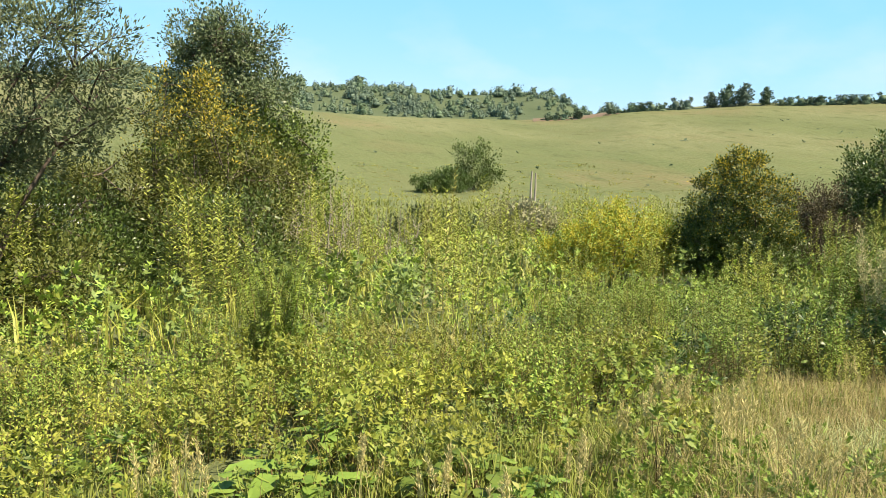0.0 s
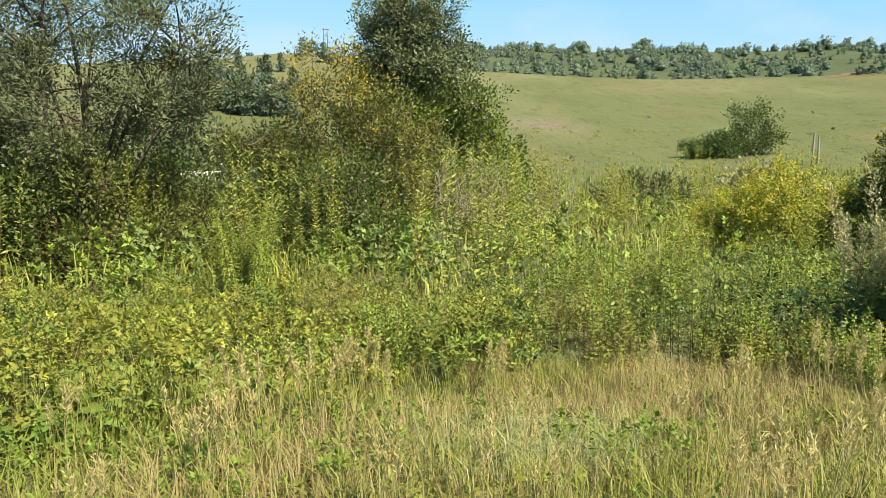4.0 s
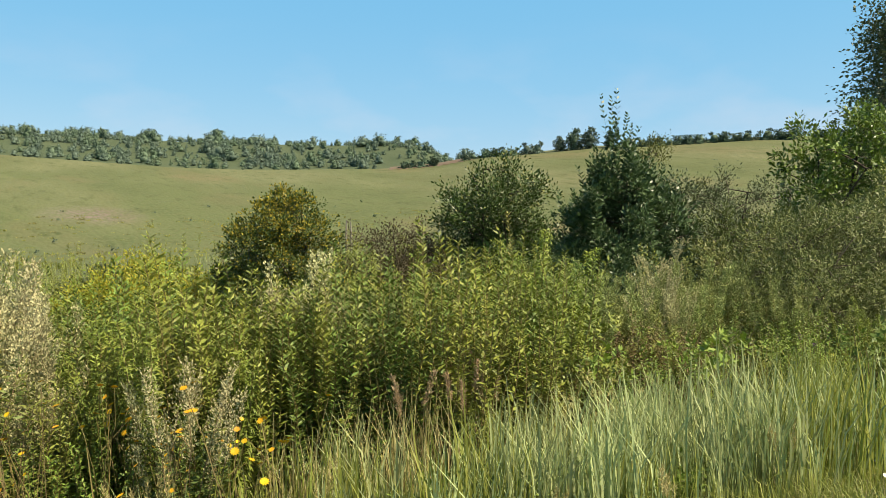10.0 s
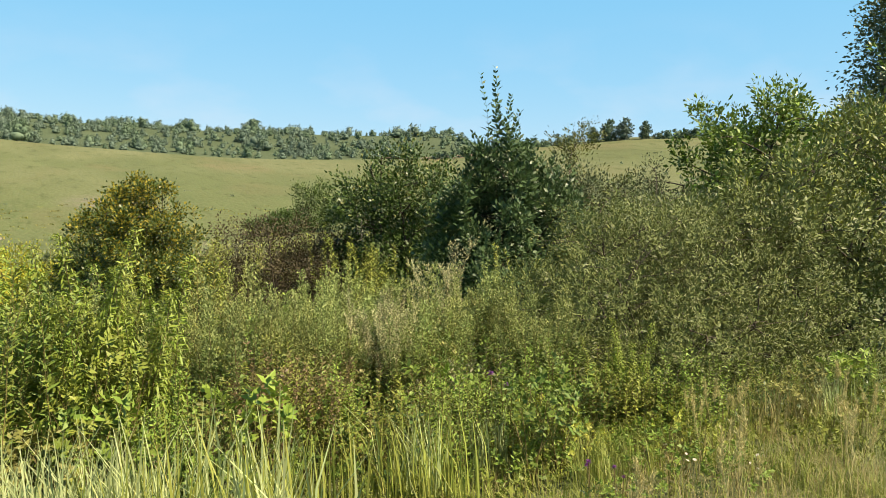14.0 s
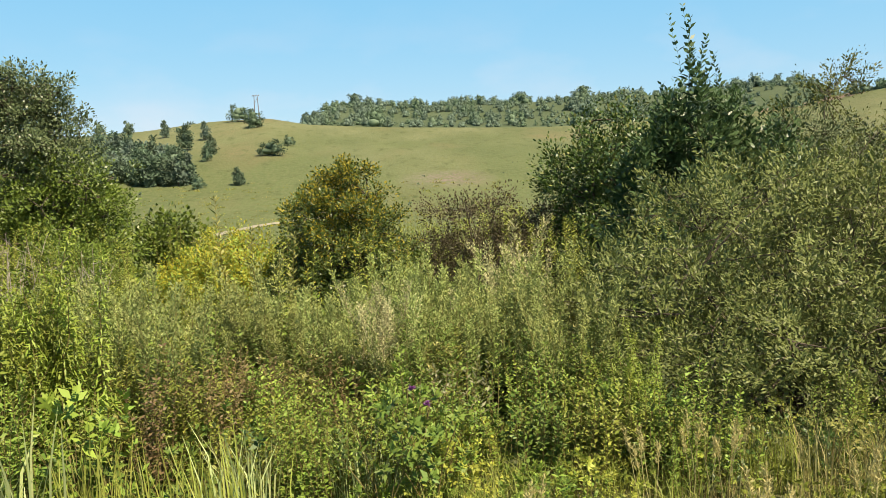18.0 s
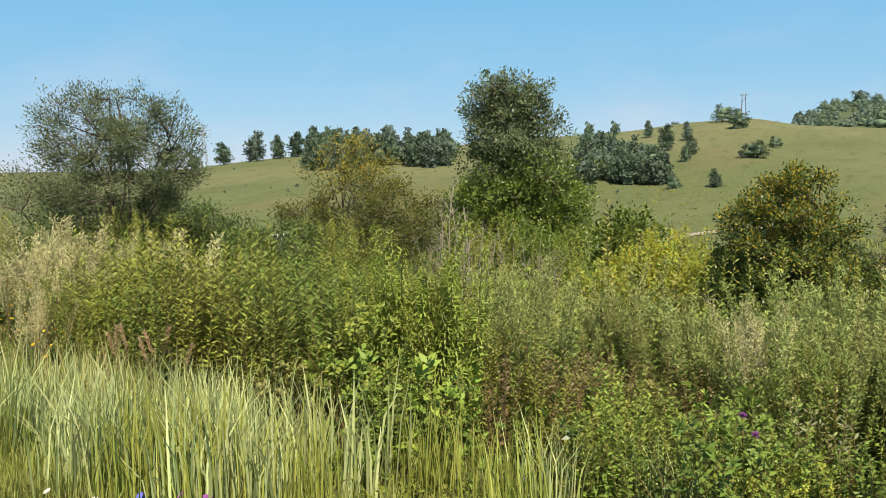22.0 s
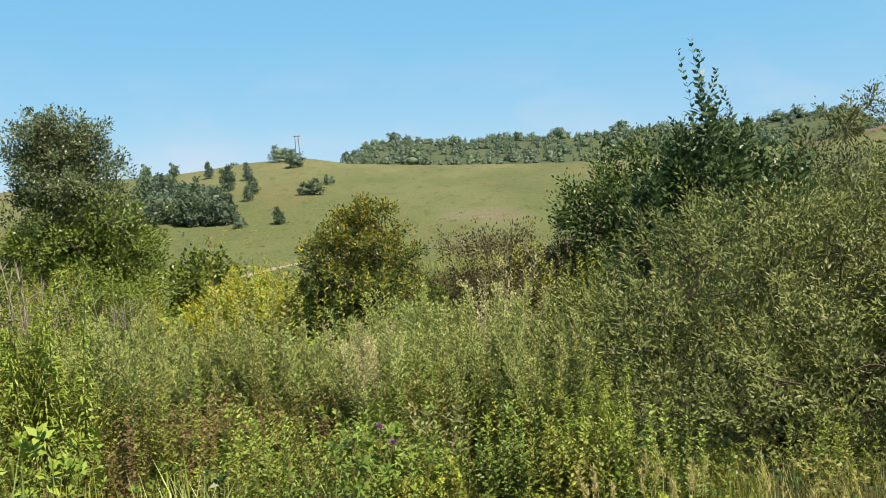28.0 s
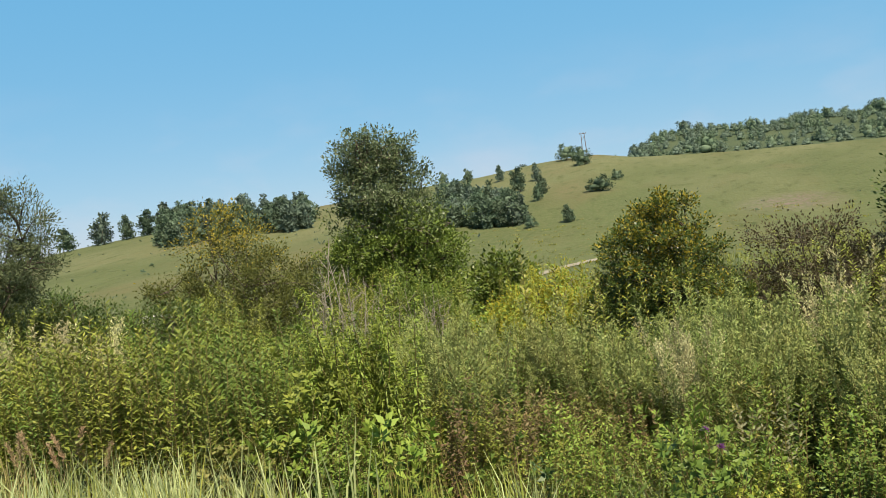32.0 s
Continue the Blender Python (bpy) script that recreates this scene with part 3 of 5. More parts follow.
# weeds: each kind gives its parts about its own foot
def stem_line(rng, h, lean=0.1, k=6):
    a = rng.uniform(0, 2 * np.pi)
    s = np.linspace(0, 1, k)
    l = lean * rng.uniform(0.3, 1.3) * h
    wig = rng.normal(0, 0.012 * h, (k, 2))
    wig[0] = 0
    return np.stack([math.cos(a) * l * s ** 1.7 + wig[:, 0], math.sin(a) * l * s ** 1.7 + wig[:, 1], h * s], 1)


def along(path, s):
    f = s * (len(path) - 1)
    i = np.clip(f.astype(int), 0, len(path) - 2)
    return path[i] + (path[i + 1] - path[i]) * (f - i)[:, None]


def mugwort(rng, h=1.5, stems=5, r=0.17, bud=MUG_BUD):
    """Arching stems, feathery leaves below, and a wide plume of bud-set sprays above."""
    st, lf, bd = [], [], []
    for _ in range(stems):
        hh = h * rng.uniform(0.66, 1.05)
        path = stem_line(rng, hh, 0.26) + np.array([rng.normal(0, r), rng.normal(0, r), 0])
        st.append(path)
        n = 120
        s = rng.uniform(0.12, 0.78, n)
        a = rng.uniform(0, 2 * np.pi, n)
        out = np.stack([np.cos(a), np.sin(a), rng.uniform(-0.1, 0.7, n)], 1)
        ln = 0.105 * (1.15 - s) * rng.uniform(0.7, 1.3, n)
        lf.append(leaves(along(path, s) + unit(out) * 0.03, out, rng.normal(0, 0.5, (n, 3)) + np.array([0, 0, 1]), ln, ln * 0.36))
        m, k = 40, 9
        s = np.linspace(0.6, 1.0, m)
        a = np.arange(m) * 2.4 + rng.normal(0, 0.3, m)
        root = along(path, s)
        reach = (hh * 0.06 * (1.2 - s) * rng.uniform(0.6, 1.3, m) + 0.02)[:, None]
        tip = root + np.stack([np.cos(a), np.sin(a), np.full(m, 1.9)], 1) * reach
        f = np.linspace(0.2, 1, k)
        p = (root[:, None] + (tip - root)[:, None] * f[None, :, None] - np.array([0, 0, 1.0]) * (reach * f[None] ** 2 * 0.3)[..., None]).reshape(-1, 3) + rng.normal(0, 0.006, (m * k, 3))
        bd.append(leaves(p, np.repeat(unit(tip - root), k, 0) + rng.normal(0, 0.45, (m * k, 3)), rng.normal(0, 1, (m * k, 3)), rng.uniform(0.018, 0.032, m * k), 0.012))
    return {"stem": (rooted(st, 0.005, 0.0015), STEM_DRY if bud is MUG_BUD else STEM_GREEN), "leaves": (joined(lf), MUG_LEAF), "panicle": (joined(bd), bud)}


def leafy(rng, h=0.8, stems=5, r=0.16, ln=0.085, wd=0.45, pairs=13, mat=WEED_GREEN, bare=0.3, droop=0.25, lean=0.15):
    st, lf = [], []
    for _ in range(stems):
        hh = h * rng.uniform(0.7, 1.05)
        path = stem_line(rng, hh, lean) + np.array([rng.normal(0, r), rng.normal(0, r), 0])
        st.append(path)
        s = np.repeat(1 - (1 - bare) * np.linspace(1, 0, pairs) ** 1.15, 2)
        a = np.repeat(np.arange(pairs) * 1.57, 2) + np.tile([0, np.pi], pairs) + rng.normal(0, 0.3, pairs * 2)
        out = np.stack([np.cos(a), np.sin(a), 0.25 - droop + 0.6 * s], 1)
        l = ln * (1.2 - 0.6 * s) * rng.uniform(0.75, 1.25, len(s))
        lf.append(leaves(along(path, s), out, np.array([0, 0, 0.8]) + out * np.array([0.7, 0.7, 0]) + rng.normal(0, 0.22, (len(s), 3)), l, l * wd))
    return {"stem": (rooted(st, 0.004, 0.0015), STEM_GREEN), "leaves": (joined(lf), mat)}



# trees and bushes of the middle ground
def woody(name, label, category, x, y, geo, mats, turn=0.0, bark=BARK, group="", extra=()):
    ob = thing(name, label, category, spot(x, y, turn), group)
    part("trunk", geo[0], bark, ob, smooth=True)
    part("crown", geo[1], mats, ob)
    for nm, g, m, lb in extra:
        part(nm, g, m, ob, lb)
    return ob


def dead_stems(rng, n, h, spread, thick=0.02, lean=0.25):
    out = []
    for _ in range(n):
        geo = []
        a, r = rng.uniform(0, 2 * np.pi), spread * rng.uniform(0, 1) ** 0.6
        foot = np.array([math.cos(a) * r, math.sin(a) * r * 0.6, -0.1])
        top = foot + np.array([rng.normal(0, lean), rng.normal(0, lean), 1.0]) * h * rng.uniform(0.55, 1.0)
        path = bent(foot, top, 0.06, rng, 6)
        geo.append(tube(path, np.linspace(thick, thick * 0.3, 6), 5))
        for _ in range(4):
            s = path[rng.integers(2, 5)]
            e = s + np.array([rng.normal(0, 0.5), rng.normal(0, 0.5), rng.uniform(0.2, 0.8)]) * h * 0.22
            geo.append(tube(bent(s, e, 0.08, rng, 4), np.linspace(thick * 0.5, thick * 0.15, 4), 4))
        out.append(joined(geo))
    return out


def build_woody():
    g = np.random.default_rng(11)
    # tall tree with pointed crown
    br, lf = crown(g, [(0, 0, 6.15, 1.5, 1.4, 1.85), (0.1, 0, 5.2, 1.85, 1.7, 1.6), (0.0, 0, 4.4, 2.0, 1.8, 1.5), (0.2, 0, 3.8, 2.05, 1.8, 1.6), (1.2, -0.4, 3.5, 1.9, 1.6, 1.7), (-0.9, -0.2, 3.2, 1.6, 1.4, 1.5), (0.5, -0.3, 2.2, 2.4, 1.9, 1.4), (2.0, -0.5, 2.0, 1.4, 1.3, 1.3)], 1400, 64, 0.105, 0.58, 0.17, 4, 0.13, base_r=0.2, hollow=0.5, shoot=1.2, bunch=0.8, boughs=105, heart=0.25, tight=0.42)
    z = lf[0].reshape(-1, 4, 3)[:, 0, 2]
    hi = z > 4.6 + 0.6 * np.sin(np.arange(len(z)))
    lots = [(lf[0].reshape(-1, 4, 3)[m].reshape(-1, 3), np.arange(m.sum() * 4).reshape(-1, 4)) for m in (~hi, hi)]
    woody("tree", "tall broadleaved tree with dense green pointed crown", "tree", -11.4, 26.2, (br, lots[0]), TREE_LEAF, extra=[("upper_crown", lots[1], POPLAR_LEAF, "greyish green upper leaves")])
    for x, y, h, n, w in ((-10.2, 19.4, 3.1, 30, 1.4), (-9.0, 19.8, 2.6, 16, 0.8), (-11.9, 20.2, 2.6, 12, 1.0), (-7.6, 20.4, 2.3, 18, 0.7)):
        ob = thing("dead_shrub", "bare pale grey dead shrub stems before the tree", "dead shrub", spot(x, y), "dead shrubs")
        for st in dead_stems(g, n, h, w, 0.015, 0.15):
            part("stem", st, DEADWOOD, ob, smooth=True)
    ob = thing("dead_sapling", "slender bleached dead saplings before the tree", "dead tree", spot(-10.6, 21.0))
    for st in dead_stems(g, 4, 4.6, 1.3, 0.028, 0.08):
        part("stem", st, DEADWOOD, ob, smooth=True)
    ob = thing("dead_stump", "two bare white dead stems in the valley", "dead tree", spot(28, 81.0))
    part("stem", tube([(-0.25, 0, -0.2), (-0.28, 0, 1.6), (-0.22, 0, 3.4)], [0.16, 0.13, 0.09]), DEADWOOD, ob)
    part("stem", tube([(0.25, 0, -0.2), (0.3, 0, 1.5), (0.24, 0, 3.2)], [0.15, 0.12, 0.08]), DEADWOOD, ob)
    # browning bush left of the tall tree, yellow top partly painted-in sunlight
    br, lf = crown(g, [(-0.1, 0, 3.4, 1.5, 1.4, 1.5), (1.4, 0.2, 2.5, 1.6, 1.3, 1.1), (-1.3, 0, 2.3, 1.4, 1.2, 1.1), (0.2, 0, 1.4, 2.3, 1.5, 1.1)], 720, 54, 0.08, 0.5, 0.17, 9, 0.05, hollow=0.45, shoot=1.3, bunch=0.7)
    a, b = sunlit_top_split(lf, 0.34, g, 2.7)
    woody("shrub", "wide shrub with brown-green leaves and yellowing top", "shrub", -12.9, 18.6, (br, a), BROWN_LEAF, extra=[("yellow_leaves", b, YELLOW_SUNLIT_LEAF, "yellowed outer leaves")])
    # grey willow tree at the far left, with dark bushes below
    br, lf = crown(g, [(-1.1, 0, 4.5, 1.5, 1.4, 1.4), (1.1, 0, 4.2, 1.4, 1.3, 1.3), (0, 0, 3.2, 2.0, 1.5, 1.3), (1.9, 0.2, 3.4, 0.8, 0.8, 0.8), (-2.0, 0.1, 2.6, 1.1, 1.1, 1.1)], 880, 60, 0.085, 0.32, 0.16, 9, 0.06, hollow=0.5, shoot=1.1, bunch=0.7, boughs=66, heart=0.08, tight=0.27)
    woody("willow_tree", "spreading grey-green willow tree with dark boughs", "tree", -16.4, 13.3, (br, lf), GREY_WILLOW_LEAF, bark=BARK_DARK)
    for x, y, w, h, m in ((-16.6, 13.0, 1.9, 2.2, BROWN_LEAF), (-16.2, 14.8, 1.6, 2.2, BROWN_LEAF), (-18.2, 12.8, 1.9, 2.4, DARK_LEAF), (-20.6, 13.6, 2.2, 4.8, GREY_WILLOW_LEAF), (-17.6, 17.5, 2.0, 3.0, DARK_LEAF), (-14.6, 17.0, 1.5, 1.4, DARK_LEAF), (-12.4, 15.7, 1.4, 2.4, DARK_LEAF), (-15.6, 17.0, 1.6, 2.5, DARK_LEAF), (-19.5, 16.0, 2.0, 3.1, BROWN_LEAF), (-21.5, 18.5, 2.2, 3.2, DARK_LEAF), (-9.4, 23.4, 1.6, 2.2, TREE_LEAF)):
        br, lf = crown(g, [(0, 0, h * 0.55, w, w * 0.8, h * 0.45), (0.3 * w, 0, h * 0.4, w, w * 0.8, h * 0.4)], 220, 54, 0.08, 0.5, 0.2, 8, 0.04, hollow=0.45, shoot=1.2, bunch=0.8)
        woody("shrub", "dense dark-leaved shrub in the hedge thicket", "shrub", x, y, (br, lf), m, bark=BARK_DARK, group="hedge shrubs")
    # round bush with yellow leaves, thicker towards the top to paint sunlight there
    br, lf = crown(g, [(0.1, 0, 2.75, 0.7, 0.7, 0.72), (0, 0, 1.95, 1.34, 1.3, 1.3), (-0.2, 0, 1.2, 1.3, 1.3, 1.1), (0.6, -0.1, 1.0, 1.1, 1.1, 0.95)], 1200, 62, 0.058, 0.6, 0.1, 10, 0.04, hollow=0.72, shoot=0.7, bunch=0.7, boughs=100, tight=0.22, heart=0.3)
    a, b = sunlit_top_split(lf, 0.2, g, 0.7)
    woody("shrub", "round dense dark green shrub with yellowing leaves", "shrub", -0.45, 15.6, (br, a), DARK_LEAF, bark=BARK_DARK, extra=[("yellow_leaves", b, YELLOW_SUNLIT_LEAF, "yellowed outer leaves")])
    # low yellow bush
    br, lf = crown(g, [(0, 0, 1.35, 1.45, 1.2, 0.85), (1.2, 0, 1.0, 1.15, 1.0, 0.75), (-1.1, 0, 0.9, 1.05, 0.9, 0.65)], 460, 60, 0.07, 0.5, 0.14, 9, 0.03, hollow=0.5)
    a, b = split(lf, 0.64, g)
    woody("shrub", "low spreading shrub with bright yellow leaves", "shrub", -2.8, 17.0, (br, a), WEED_LIME, extra=[("yellow_leaves", b, YELLOW_SUNLIT_LEAF, "yellow leaves")])
    # small purple-grey bush, and bare twiggy bushes beside it
    for x, y, w, h in ((2.1, 15.9, 0.95, 2.9), (3.1, 16.6, 1.1, 2.5), (3.9, 17.2, 1.1, 2.5), (1.2, 17.5, 0.8, 1.9)):
        br, lf = crown(g, [(0, 0, h * 0.62, w, w, h * 0.36), (0.2, 0, h * 0.4, w * 1.1, w, h * 0.34)], 220, 52, 0.06, 0.5, 0.14, 12, 0.025, shoot=1.3, bunch=0.7)
        woody("shrub", "small twiggy shrub with purplish grey leaves", "shrub", x, y, (br, lf), PURPLE_LEAF, bark=BARK_DARK, group="purplish shrubs")
    # rounded bush behind the alder
    br, lf = crown(g, [(0, 0, 2.8, 1.35, 1.2, 1.5), (0.4, 0.2, 1.8, 1.7, 1.4, 1.6)], 640, 60, 0.08, 0.55, 0.15, 8, 0.05, hollow=0.55, shoot=1.2, bunch=0.75)
    # a few paler leaves paint sunlight onto the upper crown
    a, b = sunlit_top_split(lf, 0.08, g, 2.0)
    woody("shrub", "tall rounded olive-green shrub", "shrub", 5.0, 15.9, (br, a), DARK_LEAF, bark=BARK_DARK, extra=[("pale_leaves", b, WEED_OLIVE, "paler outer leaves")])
    # alder with pointed leaders
    br, lf = crown(g, [(0.15, 0, 2.9, 0.6, 0.6, 0.8), (0.1, 0, 2.2, 1.0, 0.9, 0.9), (1.1, 0, 2.0, 0.9, 0.8, 0.9), (-0.2, 0, 1.3, 1.3, 1.2, 0.9), (1.0, 0.1, 1.2, 1.3, 1.1, 0.9)], 760, 46, 0.10, 0.45, 0.13, 7, 0.05, upright=0.5, hollow=0.5, shoot=1.4, bunch=0.6)
    shoots = []
    for i in range(46):
        px = g.uniform(-1.1, 1.9)
        top = 4.35 - 1.15 * abs(px - 0.2) + g.normal(0, 0.16) + (0.45 if px > 1.0 else 0)
        ph = g.uniform(0.9, 1.3)
        if i == 0:
            px, top, ph = 0.05, 4.95, 1.3
        d = leafy(g, ph, 3, 0.07, 0.15, 0.44, 13, ALDER_LEAF, bare=0.06, droop=-0.1, lean=0.2)
        shoots.append(moved(joined([d["stem"][0], d["leaves"][0]]), px, g.uniform(-0.45, 0.45), top - ph, 0.0, 1.0))
    woody("alder", "young dark green alder with pointed leading shoots", "tree", 5.15, 11.9, (br, lf), ALDER_LEAF, bark=BARK_DARK, extra=[("upper_crown", joined(shoots), ALDER_LEAF, "pointed leafy leading shoots")])
    # rounded brownish bush and willows to the right of it
    for x, y, w, h, m, lb in ((9.3, 15.2, 1.5, 4.9, BROWN_LEAF, "tall shrub with reddish brown-green leaves"), (7.6, 13.2, 1.5, 3.8, GREY_WILLOW_LEAF, "grey-green willow shrub in the thicket"), (10.6, 13.8, 1.6, 4.0, GREY_WILLOW_LEAF, "grey-green willow shrub in the thicket"), (6.6, 9.9, 1.3, 2.5, WILLOW_LEAF, "dark willow shrub in the thicket"), (12.5, 14.5, 2.0, 4.2, GREY_WILLOW_LEAF, "grey-green willow shrub in the thicket"), (5.6, 8.6, 1.2, 2.1, WILLOW_LEAF, "dark willow shrub in the thicket")):
        br, lf = crown(g, [(0, 0, h * 0.66, w * 0.9, w * 0.8, h * 0.3), (0.15 * w, 0, h * 0.42, w, w * 0.9, h * 0.36)], 230, 50, 0.08, 0.36, 0.17, 9, 0.045, hollow=0.55)
        woody("willow_shrub", lb, "shrub", x, y, (br, lf), m, bark=BARK_DARK, group="willow thicket")
    # large willow bush close to the path
    br, lf = crown(g, [(0.0, 0, 1.3, 1.5, 1.1, 0.85), (-1.0, -0.1, 0.85, 1.0, 0.9, 0.75), (1.1, 0, 1.25, 1.2, 1.0, 0.9), (0.2, -0.6, 0.7, 1.9, 0.8, 0.65)], 2000, 58, 0.045, 0.28, 0.11, 22, 0.02, upright=0.5, hollow=0.55, shoot=1.7, bunch=0.26)
    a, b = split(lf, 0.025, g)
    woody("willow_bush", "large dense willow bush with narrow grey-green leaves", "shrub", 3.9, 6.2, (br, a), WILLOW_LEAF, bark=BARK_DARK, extra=[("silvery_leaves", b, SILVER_LEAF, "upturned silvery leaves")])
    # tall leafy bushes at the right
    br, lf = crown(g, [(0.2, 0, 2.4, 1.0, 1.0, 0.9), (0.2, 0.1, 1.7, 1.4, 1.2, 1.1), (-0.3, -0.1, 1.0, 1.2, 1.1, 0.9), (-1.25, 0, 1.9, 0.75, 0.8, 1.0)], 640, 46, 0.075, 0.36, 0.15, 12, 0.04, upright=0.5, hollow=0.55)
    # lighter green towards the top stands for sun on the leaves
    a, b = sunlit_top_split(lf, 0.12, g, 1.2)
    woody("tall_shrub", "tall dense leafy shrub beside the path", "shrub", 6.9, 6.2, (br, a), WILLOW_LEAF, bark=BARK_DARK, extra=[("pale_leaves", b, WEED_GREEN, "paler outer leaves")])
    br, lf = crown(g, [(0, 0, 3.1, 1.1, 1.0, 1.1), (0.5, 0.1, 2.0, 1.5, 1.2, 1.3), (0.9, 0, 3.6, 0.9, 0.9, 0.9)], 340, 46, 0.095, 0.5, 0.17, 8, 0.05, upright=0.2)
    # lime leaves high in the crown are highlights put into the colour
    a, b = sunlit_top_split(lf, 0.08, g, 1.5)
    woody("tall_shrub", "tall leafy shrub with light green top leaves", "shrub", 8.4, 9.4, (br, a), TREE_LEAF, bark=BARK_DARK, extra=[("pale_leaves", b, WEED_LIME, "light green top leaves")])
    br, lf = crown(g, [(0, 0, 3.0, 1.8, 1.5, 1.6), (0.6, 0, 1.6, 2.0, 1.6, 1.4)], 300, 50, 0.09, 0.45, 0.18, 9, 0.05)
    woody("tall_shrub", "tall dark shrub at the thicket's end", "shrub", 10.6, 7.6, (br, lf), TREE_LEAF, bark=BARK_DARK)
    # slender birch far to the right
    br, lf = crown(g, [(0, 0, 10.5, 1.6, 1.6, 3.4), (0.4, 0, 7.0, 2.2, 2.0, 3.0)], 300, 50, 0.2, 0.6, 0.5, 3, 0.13, droop=0.3, shoot=1.2, bunch=0.9)
    woody("birch", "slender birch with thin grey-green foliage", "tree", 31.0, 22.0, (br, lf), POPLAR_LEAF, bark=BIRCH_BARK)
    # bushes in the valley
    for x, y, w, h, m in ((29.0, 101, 3.4, 6.4, DARK_LEAF), (24.5, 99, 2.8, 3.0, DARK_LEAF), (21.5, 98, 2.2, 2.0, DARK_LEAF), (6, 40, 2.2, 1.5, SILVER_LEAF), (-1.5, 34, 2.0, 1.2, GREY_WILLOW_LEAF), (-8.2, 30, 1.6, 2.8, TREE_LEAF), (-20, 42, 3.2, 4.0, GREY_WILLOW_LEAF), (-24, 44, 3.0, 3.4, GREY_WILLOW_LEAF), (-16.5, 33, 2.0, 2.6, DARK_LEAF)):
        br, lf = crown(g, [(0, 0, h * 0.6, w, w, h * 0.4), (0.2 * w, 0, h * 0.35, w * 1.1, w, h * 0.32)], 220, 30, 0.04 * w + 0.12, 0.65, w * 0.13, 6, 0.05, shoot=1.0, bunch=0.9)
        woody("valley_shrub", "rounded green shrub in the valley meadow", "shrub", x, y, (br, lf), m, bark=BARK_DARK, group="valley shrubs")


build_woody()


# far trees: a few shapes, set about the hills
def far_kind(seed, h, w, pointed, n=84, per=14):
    g = np.random.default_rng(seed)
    if pointed:
        lobes = [(0, 0, h * 0.8, w * 0.2, w * 0.2, h * 0.2), (0, 0, h * 0.5, w * 0.36, w * 0.36, h * 0.32), (0.05 * w, 0, h * 0.25, w * 0.42, w * 0.4, h * 0.24)]
    else:
        lobes = [(0, 0, h * 0.55, w * 0.36, w * 0.36, h * 0.42), (0.14 * w, 0, h * 0.34, w * 0.4, w * 0.38, h * 0.3), (-0.18 * w, 0, h * 0.3, w * 0.36, w * 0.36, h * 0.28)]
    br, lf = crown(g, lobes, n, per, h * 0.075, 0.8, h * 0.05, 2, h * 0.014, hollow=0.5, twigs=False, shoot=1.2, bunch=0.9, heart=0.0, boughs=14)
    hearts = [blob(l[:3], np.array(l[3:]) * 0.56, g) for l in lobes]
    return br, joined([lf] + hearts)


FAR = [far_kind(31 + i, 1.0, w, p) for i, (w, p) in enumerate(((0.7, True), (0.62, True), (0.85, False), (1.3, False), (1.0, False), (0.5, True)))]
WOOD = [far_kind(51 + i, 1.0, w, p, 52, 9) for i, (w, p) in enumerate(((0.7, True), (0.62, True), (0.85, False), (1.3, False), (1.0, False)))]
FAR_MESH = [(mesh_of("trunk", b, BARK), mesh_of("crown", c, HAZED_LEAF), mesh_of("crown", c, HAZED_LEAF_GREY)) for b, c in FAR]


def far_tree(kind, x, y, h, wide=1.0, grey=False, label="lone tree on the hillside", group="hillside trees", name="hill_tree", turn=0.0, cat="tree", sink=0.02):
    ob = thing(name, label, cat, pose(x, y, on_land(x, y) - sink * h, 0, 0, turn) @ Matrix.Diagonal((h * wide, h * wide, h, 1)), group)
    for k, nm in ((0, "trunk"), (2 if grey else 1, "crown")):
        new(nm, FAR_MESH[kind][k]).parent = ob
    return ob


